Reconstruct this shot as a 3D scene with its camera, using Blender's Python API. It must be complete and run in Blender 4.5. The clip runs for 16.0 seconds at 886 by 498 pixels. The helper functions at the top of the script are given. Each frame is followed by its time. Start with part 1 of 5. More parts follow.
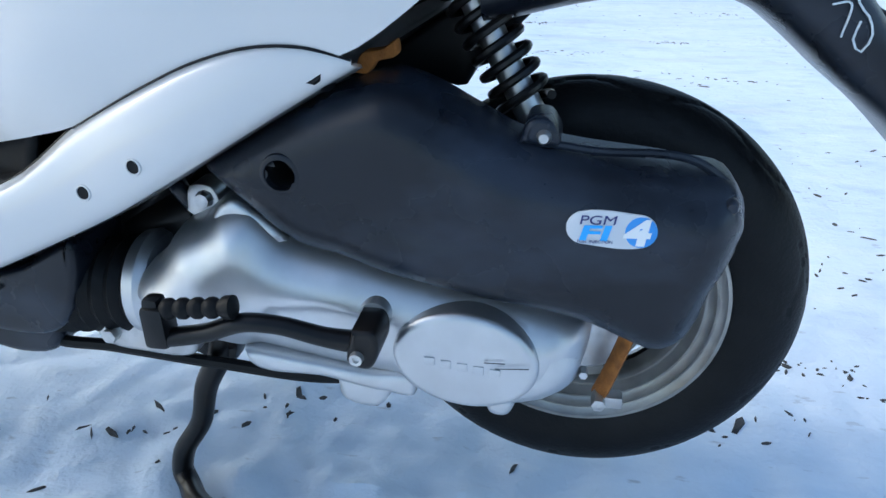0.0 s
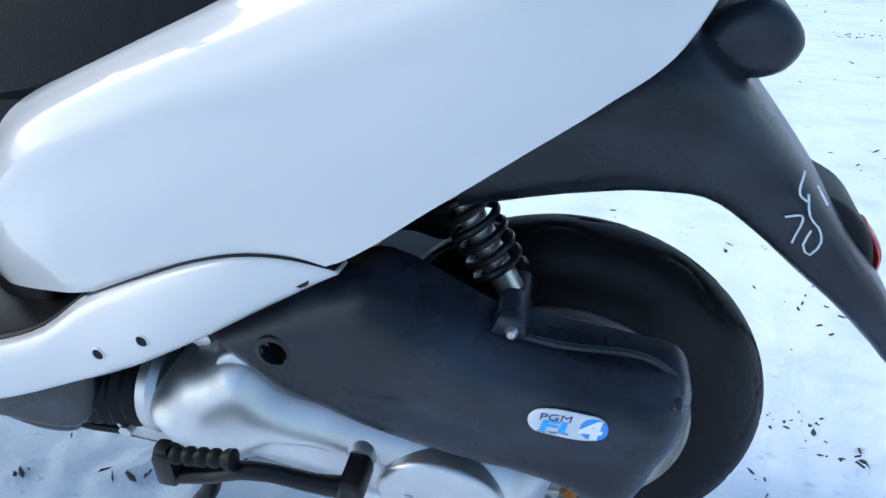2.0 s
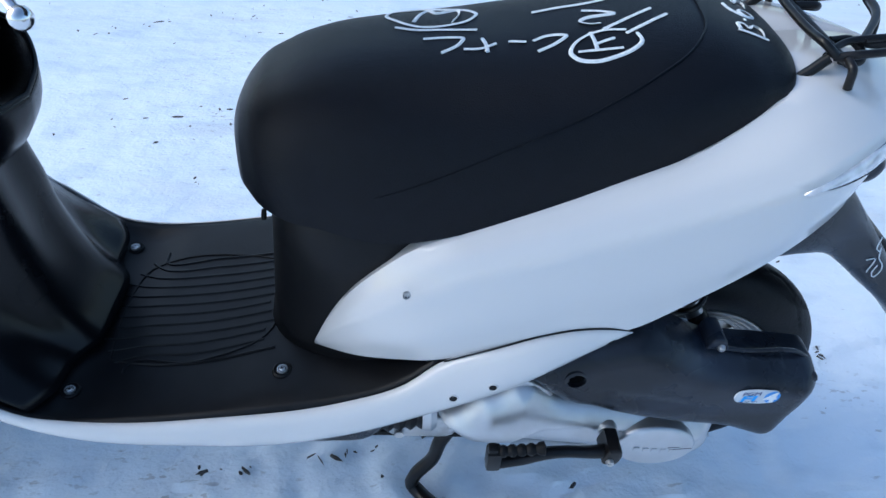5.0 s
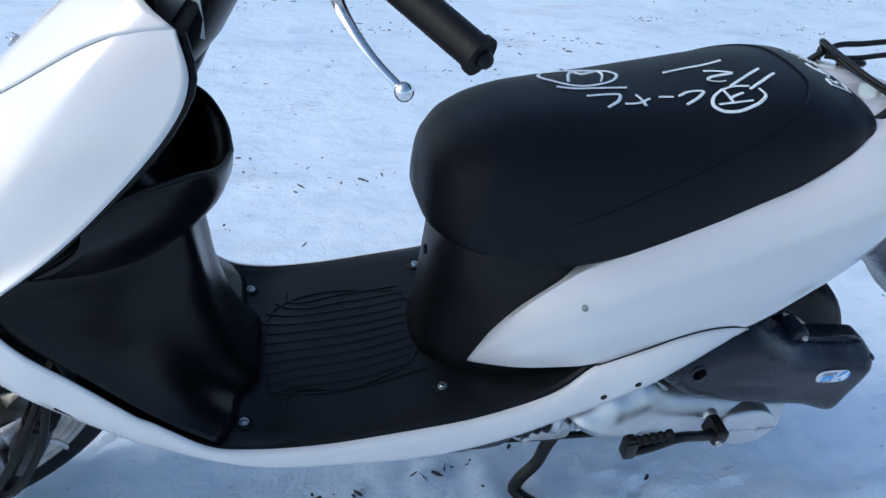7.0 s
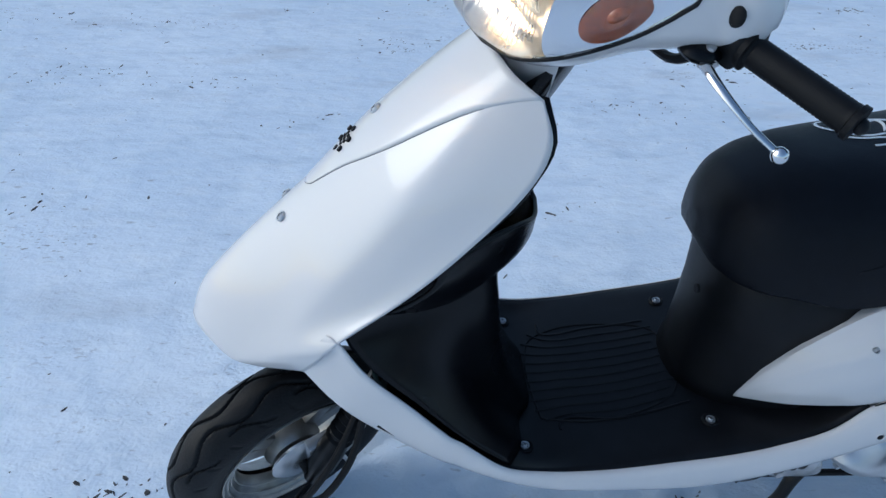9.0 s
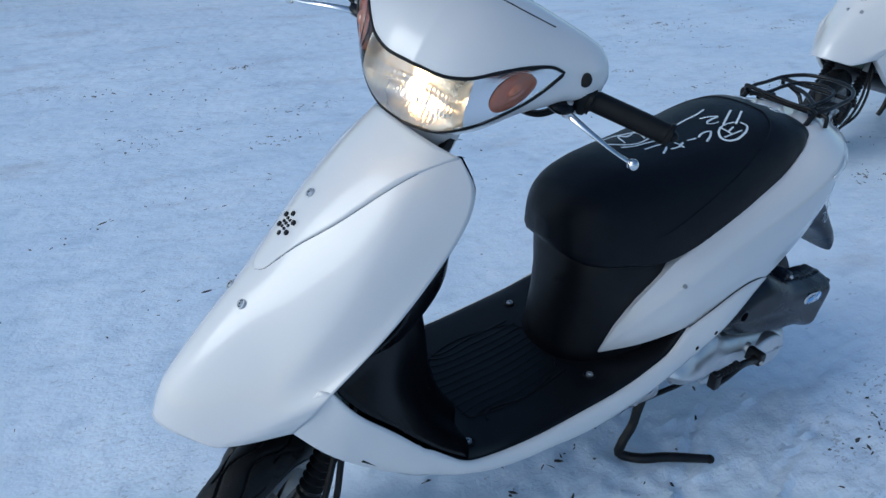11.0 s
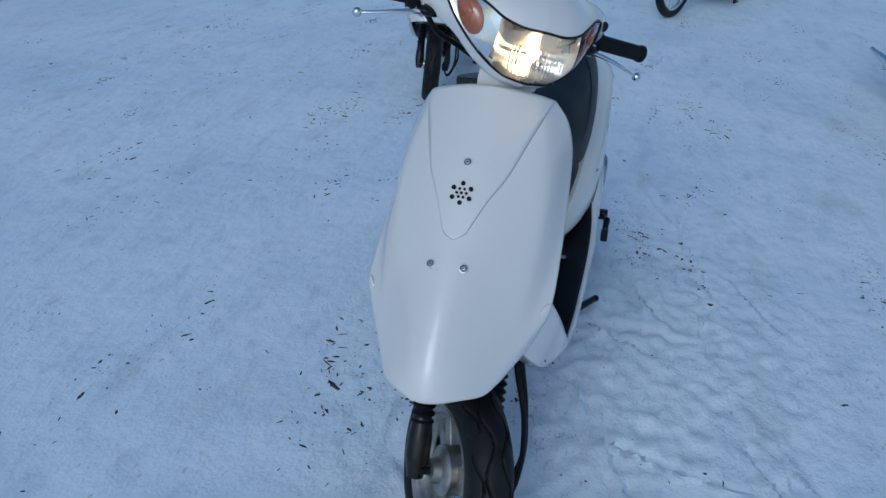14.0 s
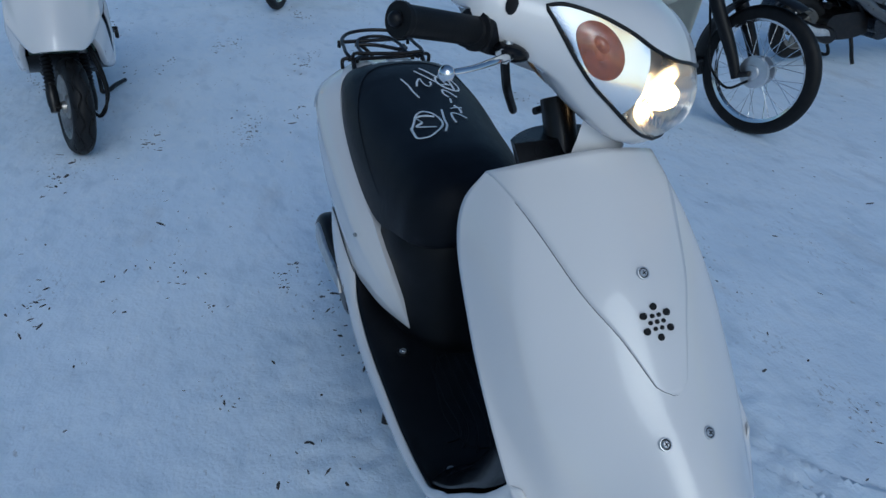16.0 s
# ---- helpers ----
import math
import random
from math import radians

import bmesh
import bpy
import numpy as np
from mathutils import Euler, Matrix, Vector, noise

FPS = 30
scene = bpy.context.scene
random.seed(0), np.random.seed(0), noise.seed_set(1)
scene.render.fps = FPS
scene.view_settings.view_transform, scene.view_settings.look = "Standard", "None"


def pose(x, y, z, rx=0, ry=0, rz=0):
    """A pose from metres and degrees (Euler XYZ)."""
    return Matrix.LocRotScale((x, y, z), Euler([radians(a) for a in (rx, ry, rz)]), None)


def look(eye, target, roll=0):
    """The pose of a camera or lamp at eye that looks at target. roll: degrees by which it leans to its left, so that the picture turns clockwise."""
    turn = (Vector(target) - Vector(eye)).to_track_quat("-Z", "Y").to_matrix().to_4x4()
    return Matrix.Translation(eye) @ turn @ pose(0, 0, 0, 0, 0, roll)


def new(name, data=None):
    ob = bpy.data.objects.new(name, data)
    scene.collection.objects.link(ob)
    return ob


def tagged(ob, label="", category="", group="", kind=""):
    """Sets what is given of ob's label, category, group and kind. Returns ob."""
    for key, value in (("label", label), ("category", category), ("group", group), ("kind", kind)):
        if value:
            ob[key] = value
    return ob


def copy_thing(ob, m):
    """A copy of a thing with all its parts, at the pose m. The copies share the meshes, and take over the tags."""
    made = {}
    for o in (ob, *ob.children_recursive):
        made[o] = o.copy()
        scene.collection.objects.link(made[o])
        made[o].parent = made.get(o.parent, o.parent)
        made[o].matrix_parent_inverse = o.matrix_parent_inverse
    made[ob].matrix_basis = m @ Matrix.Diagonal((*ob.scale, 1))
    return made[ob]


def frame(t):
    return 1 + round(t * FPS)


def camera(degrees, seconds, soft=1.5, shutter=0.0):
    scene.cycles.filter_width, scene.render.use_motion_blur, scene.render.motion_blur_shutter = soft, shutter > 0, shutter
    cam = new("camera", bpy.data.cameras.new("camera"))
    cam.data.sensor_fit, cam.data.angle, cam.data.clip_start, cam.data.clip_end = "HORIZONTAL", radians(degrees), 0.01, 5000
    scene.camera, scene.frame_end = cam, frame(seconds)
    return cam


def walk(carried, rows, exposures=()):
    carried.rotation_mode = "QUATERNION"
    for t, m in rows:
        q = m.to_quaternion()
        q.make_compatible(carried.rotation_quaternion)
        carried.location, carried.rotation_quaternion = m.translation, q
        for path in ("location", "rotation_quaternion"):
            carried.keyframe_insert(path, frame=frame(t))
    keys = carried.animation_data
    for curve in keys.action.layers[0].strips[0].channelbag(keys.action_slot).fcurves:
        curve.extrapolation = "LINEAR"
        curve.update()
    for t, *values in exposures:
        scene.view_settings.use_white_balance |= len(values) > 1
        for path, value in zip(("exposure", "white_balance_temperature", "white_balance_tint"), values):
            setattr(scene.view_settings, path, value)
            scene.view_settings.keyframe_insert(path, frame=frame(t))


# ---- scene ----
cam = camera(63.3, 16.0)
PATH = [
    (0, (0.716, -0.637, 0.55), (0.396, 1.138, -0.312), -0.6),
    (0.5, (0.737, -0.614, 0.516), (0.442, 1.203, -0.266), -0.6),
    (1, (0.743, -0.621, 0.515), (0.447, 1.216, -0.219), -0.5),
    (1.5, (0.74, -0.631, 0.559), (0.423, 1.198, -0.186), -0.3),
    (2, (0.732, -0.584, 0.74), (0.4, 1.072, -0.331), 0.0),
    (2.5, (0.735, -0.553, 0.901), (0.389, 1.015, -0.292), 0.2),
    (3, (0.713, -0.579, 1.006), (0.411, 0.977, -0.214), 1.1),
    (3.5, (0.642, -0.661, 1.043), (0.461, 0.863, -0.24), 2.6),
    (4, (0.543, -0.739, 1.052), (0.506, 0.786, -0.242), 2.6),
    (4.5, (0.428, -0.718, 1.042), (0.471, 0.783, -0.279), 2.6),
    (7, (-0.028, -0.795, 1.093), (0.403, 0.74, -0.115), 7.0),
    (7.5, (-0.094, -0.803, 1.114), (0.17, 0.773, -0.089), 5.4),
    (8, (-0.16, -0.816, 1.122), (-0.109, 0.783, -0.078), 2.5),
    (10.5, (-0.516, -0.808, 1.205), (0.167, 0.733, 0.129), 0.8),
    (11, (-0.622, -0.897, 1.229), (0.286, 0.57, 0.217), 1.4),
    (11.5, (-0.762, -0.977, 1.244), (0.298, 0.438, 0.309), 1.8),
    (12, (-0.956, -0.975, 1.245), (0.246, 0.299, 0.279), 2.2),
    (12.5, (-1.115, -0.924, 1.239), (0.184, 0.224, 0.241), -0.1),
    (13, (-1.223, -0.761, 1.225), (0.185, 0.255, 0.232), -1.9),
    (13.5, (-1.318, -0.528, 1.243), (0.221, 0.257, 0.236), -2.1),
    (14, (-1.422, -0.25, 1.248), (0.263, 0.192, 0.265), 0.4),
    (14.5, (-1.378, -0.048, 1.228), (0.368, 0.128, 0.269), 0.9),
    (15, (-1.268, 0.139, 1.239), (0.477, 0.015, 0.269), 0.5),
    (15.5, (-1.103, 0.35, 1.218), (0.598, -0.088, 0.262), 1.8),
    (16, (-0.852, 0.481, 1.188), (0.753, -0.187, 0.2), 2.0),
]
LIGHT = [(0, 0.95, 6150, 2), (1.5, 1.13, 6150, 3), (2.5, 0.93, 6000, 3), (3.0, 0.75, 5880, 4), (4.5, 0.76, 5850, 4), (7.0, 0.54, 5960, 4), (8.0, 0.45, 5960, 4), (10.5, -0.28, 5530, 1), (11.0, -0.05, 5560, 1), (12.5, -0.06, 5500, 1), (13.0, -0.28, 5420, 0), (14, -0.46, 5330, 0), (16, -0.64, 5280, 0)]
walk(cam, [(t, look(eye, target, roll)) for t, eye, target, roll in PATH], LIGHT)

from mathutils import geometry
from mathutils.bvhtree import BVHTree

# ---- light ----
SUN_EL, SUN_AZ = 36.0, 276.0
world = bpy.data.worlds.new("world")
scene.world = world
world.use_nodes = True
wn = world.node_tree
sky = wn.nodes.new("ShaderNodeTexSky")
sky.sky_type = "NISHITA"
sky.sun_disc = False
sky.sun_elevation, sky.sun_rotation = radians(SUN_EL), radians(SUN_AZ)
sky.air_density, sky.dust_density, sky.ozone_density = 1.0, 2.0, 1.6
back = wn.nodes["Background"]
wn.links.new(sky.outputs[0], back.inputs[0])
back.inputs[1].default_value = 0.140
sun = new("sun", bpy.data.lights.new("sun", "SUN"))
sun.data.energy, sun.data.angle, sun.data.color = 0.66, radians(32), (1.0, 0.96, 0.92)
sun.matrix_world = look((0, 0, 0), (-math.sin(radians(SUN_AZ)) * math.cos(radians(SUN_EL)), -math.cos(radians(SUN_AZ)) * math.cos(radians(SUN_EL)), -math.sin(radians(SUN_EL))))


# ---- materials ----
def material(name, base, rough=0.5, metal=0.0, spec=0.5, grain=0.0, scale=60.0, bump=0.0, bump_scale=200.0, stain=None, stain_scale=6.0, stain_amount=0.0, coat=0.0, emit=None, power=0.0, glass=False, per_object=0.0):
    m = bpy.data.materials.new(name)
    m.use_nodes = True
    t = m.node_tree
    b = t.nodes["Principled BSDF"]
    b.inputs["Base Color"].default_value = (*base, 1)
    b.inputs["Roughness"].default_value, b.inputs["Metallic"].default_value = rough, metal
    b.inputs["Coat Weight"].default_value = coat
    b.inputs["Specular IOR Level"].default_value = spec
    b.inputs["Coat Roughness"].default_value = 0.08
    if glass:
        b.inputs["Transmission Weight"].default_value = 1.0
        b.inputs["IOR"].default_value = 1.45
    if emit:
        b.inputs["Emission Color"].default_value = (*emit, 1)
        b.inputs["Emission Strength"].default_value = power
    co = t.nodes.new("ShaderNodeTexCoord")
    last = None

    def noise_node(sc, detail=5.0):
        n = t.nodes.new("ShaderNodeTexNoise")
        n.inputs["Scale"].default_value, n.inputs["Detail"].default_value = sc, detail
        t.links.new(co.outputs["Object"], n.inputs["Vector"])
        return n

    if grain:
        n = noise_node(scale)
        r = t.nodes.new("ShaderNodeValToRGB")
        r.color_ramp.elements[0].position, r.color_ramp.elements[1].position = 0.3, 0.7
        r.color_ramp.elements[0].color = (*[c * (1 - grain) for c in base], 1)
        r.color_ramp.elements[1].color = (*[min(1, c * (1 + grain)) for c in base], 1)
        t.links.new(n.outputs["Fac"], r.inputs["Fac"])
        last = r.outputs["Color"]
        # roughness follows the same wear
        mr = t.nodes.new("ShaderNodeMapRange")
        mr.inputs["To Min"].default_value, mr.inputs["To Max"].default_value = max(0.02, rough - 0.08), min(1, rough + 0.1)
        n2 = noise_node(stain_scale * 2.3)
        t.links.new(n2.outputs["Fac"], mr.inputs["Value"])
        t.links.new(mr.outputs["Result"], b.inputs["Roughness"])
    if stain:
        n = noise_node(stain_scale, 8.0)
        r = t.nodes.new("ShaderNodeValToRGB")
        r.color_ramp.elements[0].position, r.color_ramp.elements[1].position = 0.5, 0.72
        r.color_ramp.elements[0].color, r.color_ramp.elements[1].color = (0, 0, 0, 1), (stain_amount,) * 3 + (1,)
        t.links.new(n.outputs["Fac"], r.inputs["Fac"])
        mix = t.nodes.new("ShaderNodeMix")
        mix.data_type = "RGBA"
        t.links.new(r.outputs["Color"], mix.inputs["Factor"])
        if last:
            t.links.new(last, mix.inputs["A"])
        else:
            mix.inputs["A"].default_value = (*base, 1)
        mix.inputs["B"].default_value = (*stain, 1)
        last = mix.outputs["Result"]
    if per_object:
        info = t.nodes.new("ShaderNodeObjectInfo")
        hsv = t.nodes.new("ShaderNodeHueSaturation")
        mr = t.nodes.new("ShaderNodeMapRange")
        mr.inputs["To Min"].default_value, mr.inputs["To Max"].default_value = 1 - per_object, 1 + per_object
        t.links.new(info.outputs["Random"], mr.inputs["Value"])
        t.links.new(mr.outputs["Result"], hsv.inputs["Value"])
        if last:
            t.links.new(last, hsv.inputs["Color"])
        else:
            hsv.inputs["Color"].default_value = (*base, 1)
        last = hsv.outputs["Color"]
    if last:
        t.links.new(last, b.inputs["Base Color"])
    if bump:
        n = noise_node(bump_scale, 6.0)
        bp = t.nodes.new("ShaderNodeBump")
        bp.inputs["Strength"].default_value, bp.inputs["Distance"].default_value = bump, 0.002
        t.links.new(n.outputs["Fac"], bp.inputs["Height"])
        t.links.new(bp.outputs["Normal"], b.inputs["Normal"])
    return m


WHITE = material("white_paint", (0.675, 0.660, 0.655), 0.34, spec=0.35, grain=0.01, scale=4, stain=(0.66, 0.65, 0.62), stain_scale=2.5, stain_amount=0.12, coat=1.0)
WHITE.node_tree.nodes["Principled BSDF"].inputs["Coat Roughness"].default_value = 0.035
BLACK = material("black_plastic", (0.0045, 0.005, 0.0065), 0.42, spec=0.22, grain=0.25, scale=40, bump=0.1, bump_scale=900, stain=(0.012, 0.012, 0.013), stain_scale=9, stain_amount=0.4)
GLOSS_BLACK = material("glossy_black_plastic", (0.003, 0.0035, 0.005), 0.24, spec=0.22, grain=0.2, scale=30, stain=(0.008, 0.008, 0.010), stain_scale=6, stain_amount=0.4)
GREY = material("grey_plastic", (0.0075, 0.0095, 0.0150), 0.27, spec=0.36, grain=0.2, scale=22, bump=0.15, bump_scale=1100, stain=(0.030, 0.034, 0.042), stain_scale=7, stain_amount=0.35)
VINYL = material("seat_vinyl", (0.0042, 0.0052, 0.0082), 0.38, spec=0.16, grain=0.15, scale=60, bump=0.35, bump_scale=700, stain=(0.009, 0.0095, 0.011), stain_scale=5, stain_amount=0.5)
RUBBER = material("tyre_rubber", (0.0070, 0.0073, 0.0080), 0.5, spec=0.20, grain=0.3, scale=30, bump=0.3, bump_scale=300, stain=(0.020, 0.020, 0.021), stain_scale=8, stain_amount=0.45)
SOFT_RUBBER = material("soft_rubber", (0.0055, 0.0057, 0.0065), 0.5, spec=0.2, grain=0.2, scale=50, bump=0.15, bump_scale=400)
ALU = material("cast_aluminium", (0.60, 0.61, 0.63), 0.36, 0.88, grain=0.08, scale=25, bump=0.12, bump_scale=1200, stain=(0.42, 0.42, 0.4), stain_scale=11, stain_amount=0.35)
RIM = material("rim_alloy", (0.34, 0.33, 0.31), 0.36, 0.85, grain=0.15, scale=40, stain=(0.16, 0.14, 0.12), stain_scale=18, stain_amount=0.6)
STEEL = material("steel", (0.58, 0.58, 0.58), 0.35, 0.9, grain=0.2, scale=60, stain=(0.25, 0.2, 0.16), stain_scale=30, stain_amount=0.4)
CHROME = material("chrome", (0.75, 0.76, 0.78), 0.12, 1.0, grain=0.05, scale=30)
BLACK_STEEL = material("black_steel", (0.0055, 0.0056, 0.0065), 0.33, spec=0.26, grain=0.3, scale=50, stain=(0.04, 0.028, 0.02), stain_scale=24, stain_amount=0.3, coat=0.1)
RUST = material("rusty_steel", (0.38, 0.14, 0.03), 0.8, 0.2, grain=0.4, scale=90, bump=0.4, bump_scale=500)
# warm tint puts some of the bulb's glow into the reflector's colour
REFLECTOR = material("lamp_reflector", (0.84, 0.79, 0.70), 0.27, 1.0, grain=0.03, scale=20)
SURROUND = material("lamp_surround_chrome", (0.80, 0.82, 0.85), 0.10, 1.0, grain=0.03, scale=20)
ORANGE = material("orange_lens", (0.40, 0.115, 0.05), 0.10, grain=0.3, scale=160, stain=(0.30, 0.14, 0.10), stain_scale=60, stain_amount=0.5, coat=0.9)
CLEAR = material("clear_lens", (0.97, 0.97, 0.97), 0.03, glass=True)
LENS_GREY = material("tail_lens", (0.68, 0.69, 0.72), 0.12, 0.25, grain=0.2, scale=80, coat=0.8)
BULB = material("bulb", (1, 0.85, 0.6), 0.3, emit=(1.0, 0.57, 0.24), power=18.0)
RED = material("red_lens", (0.5, 0.02, 0.02), 0.2, grain=0.15, scale=200, coat=0.6)
CHALK = material("white_marker", (0.72, 0.76, 0.78), 0.8, grain=0.12, scale=300)
STICKER = material("sticker_silver", (0.62, 0.65, 0.70), 0.35, grain=0.03, scale=60)
STICKER_BLUE = material("sticker_blue", (0.05, 0.30, 0.75), 0.35, grain=0.05, scale=60)
STICKER_SKY = material("sticker_sky_blue", (0.04, 0.42, 0.95), 0.35, grain=0.05, scale=60)
STICKER_NAVY = material("sticker_navy", (0.02, 0.03, 0.16), 0.35, grain=0.05, scale=60)
STICKER_WHITE = material("sticker_white", (0.82, 0.84, 0.86), 0.35, grain=0.02, scale=60)
HOLE = material("dark_hole", (0.004, 0.004, 0.005), 0.9)
FADED_GREEN = material("under_panel_green", (0.16, 0.24, 0.23), 0.6, grain=0.1, scale=30)
CREAM = material("cream_plastic", (0.68, 0.66, 0.56), 0.4, grain=0.04, scale=15, stain=(0.5, 0.47, 0.4), stain_scale=9, stain_amount=0.3)
SPECK = material("dirt_chip", (0.050, 0.049, 0.050), 0.9, grain=0.5, scale=40)
CRATE = material("crate_plastic", (0.10, 0.12, 0.14), 0.55, grain=0.2, scale=12, per_object=0.3)
CRATE_RED = material("crate_red", (0.28, 0.05, 0.04), 0.55, grain=0.2, scale=12)


def snow_material():
    m = bpy.data.materials.new("packed_snow")
    m.use_nodes = True
    t = m.node_tree
    b = t.nodes["Principled BSDF"]
    b.inputs["Roughness"].default_value = 0.55
    b.inputs["Specular IOR Level"].default_value = 0.5
    co = t.nodes.new("ShaderNodeTexCoord")

    def noisy(sc, detail=6.0, lo=0.35, hi=0.65, a=(0, 0, 0), z=(1, 1, 1), stretch=None):
        n = t.nodes.new("ShaderNodeTexNoise")
        n.inputs["Scale"].default_value, n.inputs["Detail"].default_value = sc, detail
        src = co.outputs["Object"]
        if stretch:
            mp = t.nodes.new("ShaderNodeMapping")
            mp.inputs["Rotation"].default_value = (0, 0, stretch[2])
            mp.inputs["Scale"].default_value = (stretch[0], stretch[1], 1)
            t.links.new(src, mp.inputs["Vector"])
            src = mp.outputs["Vector"]
        t.links.new(src, n.inputs["Vector"])
        r = t.nodes.new("ShaderNodeValToRGB")
        r.color_ramp.elements[0].position, r.color_ramp.elements[1].position = lo, hi
        r.color_ramp.elements[0].color, r.color_ramp.elements[1].color = (*a, 1), (*z, 1)
        t.links.new(n.outputs["Fac"], r.inputs["Fac"])
        return n, r

    def blend(a, bcol, fac):
        mix = t.nodes.new("ShaderNodeMix")
        mix.data_type = "RGBA"
        t.links.new(fac, mix.inputs["Factor"])
        t.links.new(a, mix.inputs["A"])
        mix.inputs["B"].default_value = (*bcol, 1)
        return mix.outputs["Result"]

    _, base = noisy(1.1, 9, 0.3, 0.7, (0.66, 0.765, 0.885), (0.81, 0.885, 0.965))
    _, slick = noisy(2.2, 6, 0.52, 0.74, (0, 0, 0), (0.4, 0.4, 0.4), (0.5, 2.2, 0.5))
    col = blend(base.outputs["Color"], (0.56, 0.67, 0.79), slick.outputs["Color"])
    _, frost = noisy(13, 8, 0.50, 0.68, (0, 0, 0), (0.42, 0.42, 0.42), (0.7, 1.2, 0.35))
    col = blend(col, (0.80, 0.86, 0.92), frost.outputs["Color"])
    _, dirt = noisy(2.6, 11, 0.58, 0.80, (0, 0, 0), (0.50, 0.50, 0.50), (0.6, 1.6, 0.35))
    col = blend(col, (0.40, 0.41, 0.43), dirt.outputs["Color"])
    _, fine = noisy(42, 9, 0.66, 0.73, (0, 0, 0), (0.5, 0.5, 0.5), (0.6, 1.4, 0.3))
    col = blend(col, (0.32, 0.33, 0.35), fine.outputs["Color"])
    # trodden dirt: fine dark grit that gathers in patches
    _, grit = noisy(75, 6, 0.60, 0.66, (0, 0, 0), (1, 1, 1), (0.7, 1.3, 0.3))
    _, patch = noisy(1.9, 8, 0.55, 0.70, (0, 0, 0), (0.75, 0.75, 0.75), (0.6, 1.5, 0.4))
    both = t.nodes.new("ShaderNodeMath")
    both.operation = "MULTIPLY"
    t.links.new(grit.outputs["Color"], both.inputs[0])
    t.links.new(patch.outputs["Color"], both.inputs[1])
    col = blend(col, (0.20, 0.20, 0.21), both.outputs["Value"])
    # pale scratches and their darker counterpart: light and shade of the relief, painted in
    _, streak = noisy(26, 5, 0.60, 0.72, (0, 0, 0), (0.28, 0.28, 0.28), (0.5, 1.6, 0.5))
    col = blend(col, (0.90, 0.94, 0.98), streak.outputs["Color"])
    _, relief_shade = noisy(8, 9, 0.54, 0.70, (0, 0, 0), (0.4, 0.4, 0.4), (0.7, 1.5, 0.2))
    col = blend(col, (0.48, 0.585, 0.70), relief_shade.outputs["Color"])
    t.links.new(col, b.inputs["Base Color"])
    n1, _ = noisy(120, 8)
    n2, _ = noisy(22, 7, stretch=(0.8, 1.2, 0.4))
    n3, _ = noisy(5, 7)
    tot = None
    for n, w in ((n1, 0.6), (n2, 1.7), (n3, 4.5)):
        add = t.nodes.new("ShaderNodeMath")
        add.operation = "MULTIPLY_ADD"
        add.inputs[1].default_value, add.inputs[2].default_value = w, 0.0
        t.links.new(n.outputs["Fac"], add.inputs[0])
        if tot:
            t.links.new(tot, add.inputs[2])
        tot = add.outputs["Value"]
    bp = t.nodes.new("ShaderNodeBump")
    bp.inputs["Strength"].default_value, bp.inputs["Distance"].default_value = 0.58, 0.006
    t.links.new(tot, bp.inputs["Height"])
    t.links.new(bp.outputs["Normal"], b.inputs["Normal"])
    return m


def add_scuff_sheen(m, colour, amount, scale, stretch, turn):
    """Pale streaks mixed over a material's base colour: rubbed wear, and a painted sheen."""
    t = m.node_tree
    b = t.nodes["Principled BSDF"]
    src = b.inputs["Base Color"].links[0].from_socket
    co = t.nodes.new("ShaderNodeTexCoord")
    mp = t.nodes.new("ShaderNodeMapping")
    mp.inputs["Rotation"].default_value, mp.inputs["Scale"].default_value = (0, turn, 0), stretch
    n = t.nodes.new("ShaderNodeTexNoise")
    n.inputs["Scale"].default_value, n.inputs["Detail"].default_value = scale, 7
    r = t.nodes.new("ShaderNodeValToRGB")
    r.color_ramp.elements[0].position, r.color_ramp.elements[1].position = 0.46, 0.68
    r.color_ramp.elements[0].color, r.color_ramp.elements[1].color = (0, 0, 0, 1), (amount,) * 3 + (1,)
    mix = t.nodes.new("ShaderNodeMix")
    mix.data_type = "RGBA"
    t.links.new(co.outputs["Object"], mp.inputs["Vector"])
    t.links.new(mp.outputs["Vector"], n.inputs["Vector"])
    t.links.new(n.outputs["Fac"], r.inputs["Fac"])
    t.links.new(r.outputs["Color"], mix.inputs["Factor"])
    t.links.new(src, mix.inputs["A"])
    mix.inputs["B"].default_value = (*colour, 1)
    t.links.new(mix.outputs["Result"], b.inputs["Base Color"])


# scuffs in a bluish tone that also paints in the sky's sheen
add_scuff_sheen(GREY, (0.028, 0.036, 0.054), 0.9, 9.0, (1.0, 1, 2.0), 0.75)
DARK_PAINT = material("dark_grey_paint", (0.05, 0.055, 0.065), 0.3, grain=0.05, scale=9, coat=0.5)
SNOW = snow_material()
PAINT = [WHITE]


# ---- mesh helpers ----
def smooth_line(points, n):
    """n points evenly along a smooth line through the given ones."""
    p = np.array(points, float)
    d = np.r_[0, np.cumsum(np.linalg.norm(np.diff(p, axis=0), axis=1) + 1e-9)]
    m = np.gradient(p, d, axis=0) if len(p) > 2 else np.repeat([(p[1] - p[0]) / d[1]], 2, 0)
    out = []
    for s in np.linspace(0, d[-1], n):
        k = min(max(np.searchsorted(d, s) - 1, 0), len(d) - 2)
        h = d[k + 1] - d[k]
        u = (s - d[k]) / h
        out.append((2 * u**3 - 3 * u**2 + 1) * p[k] + (u**3 - 2 * u**2 + u) * h * m[k] + (3 * u**2 - 2 * u**3) * p[k + 1] + (u**3 - u**2) * h * m[k + 1])
    return np.array(out)


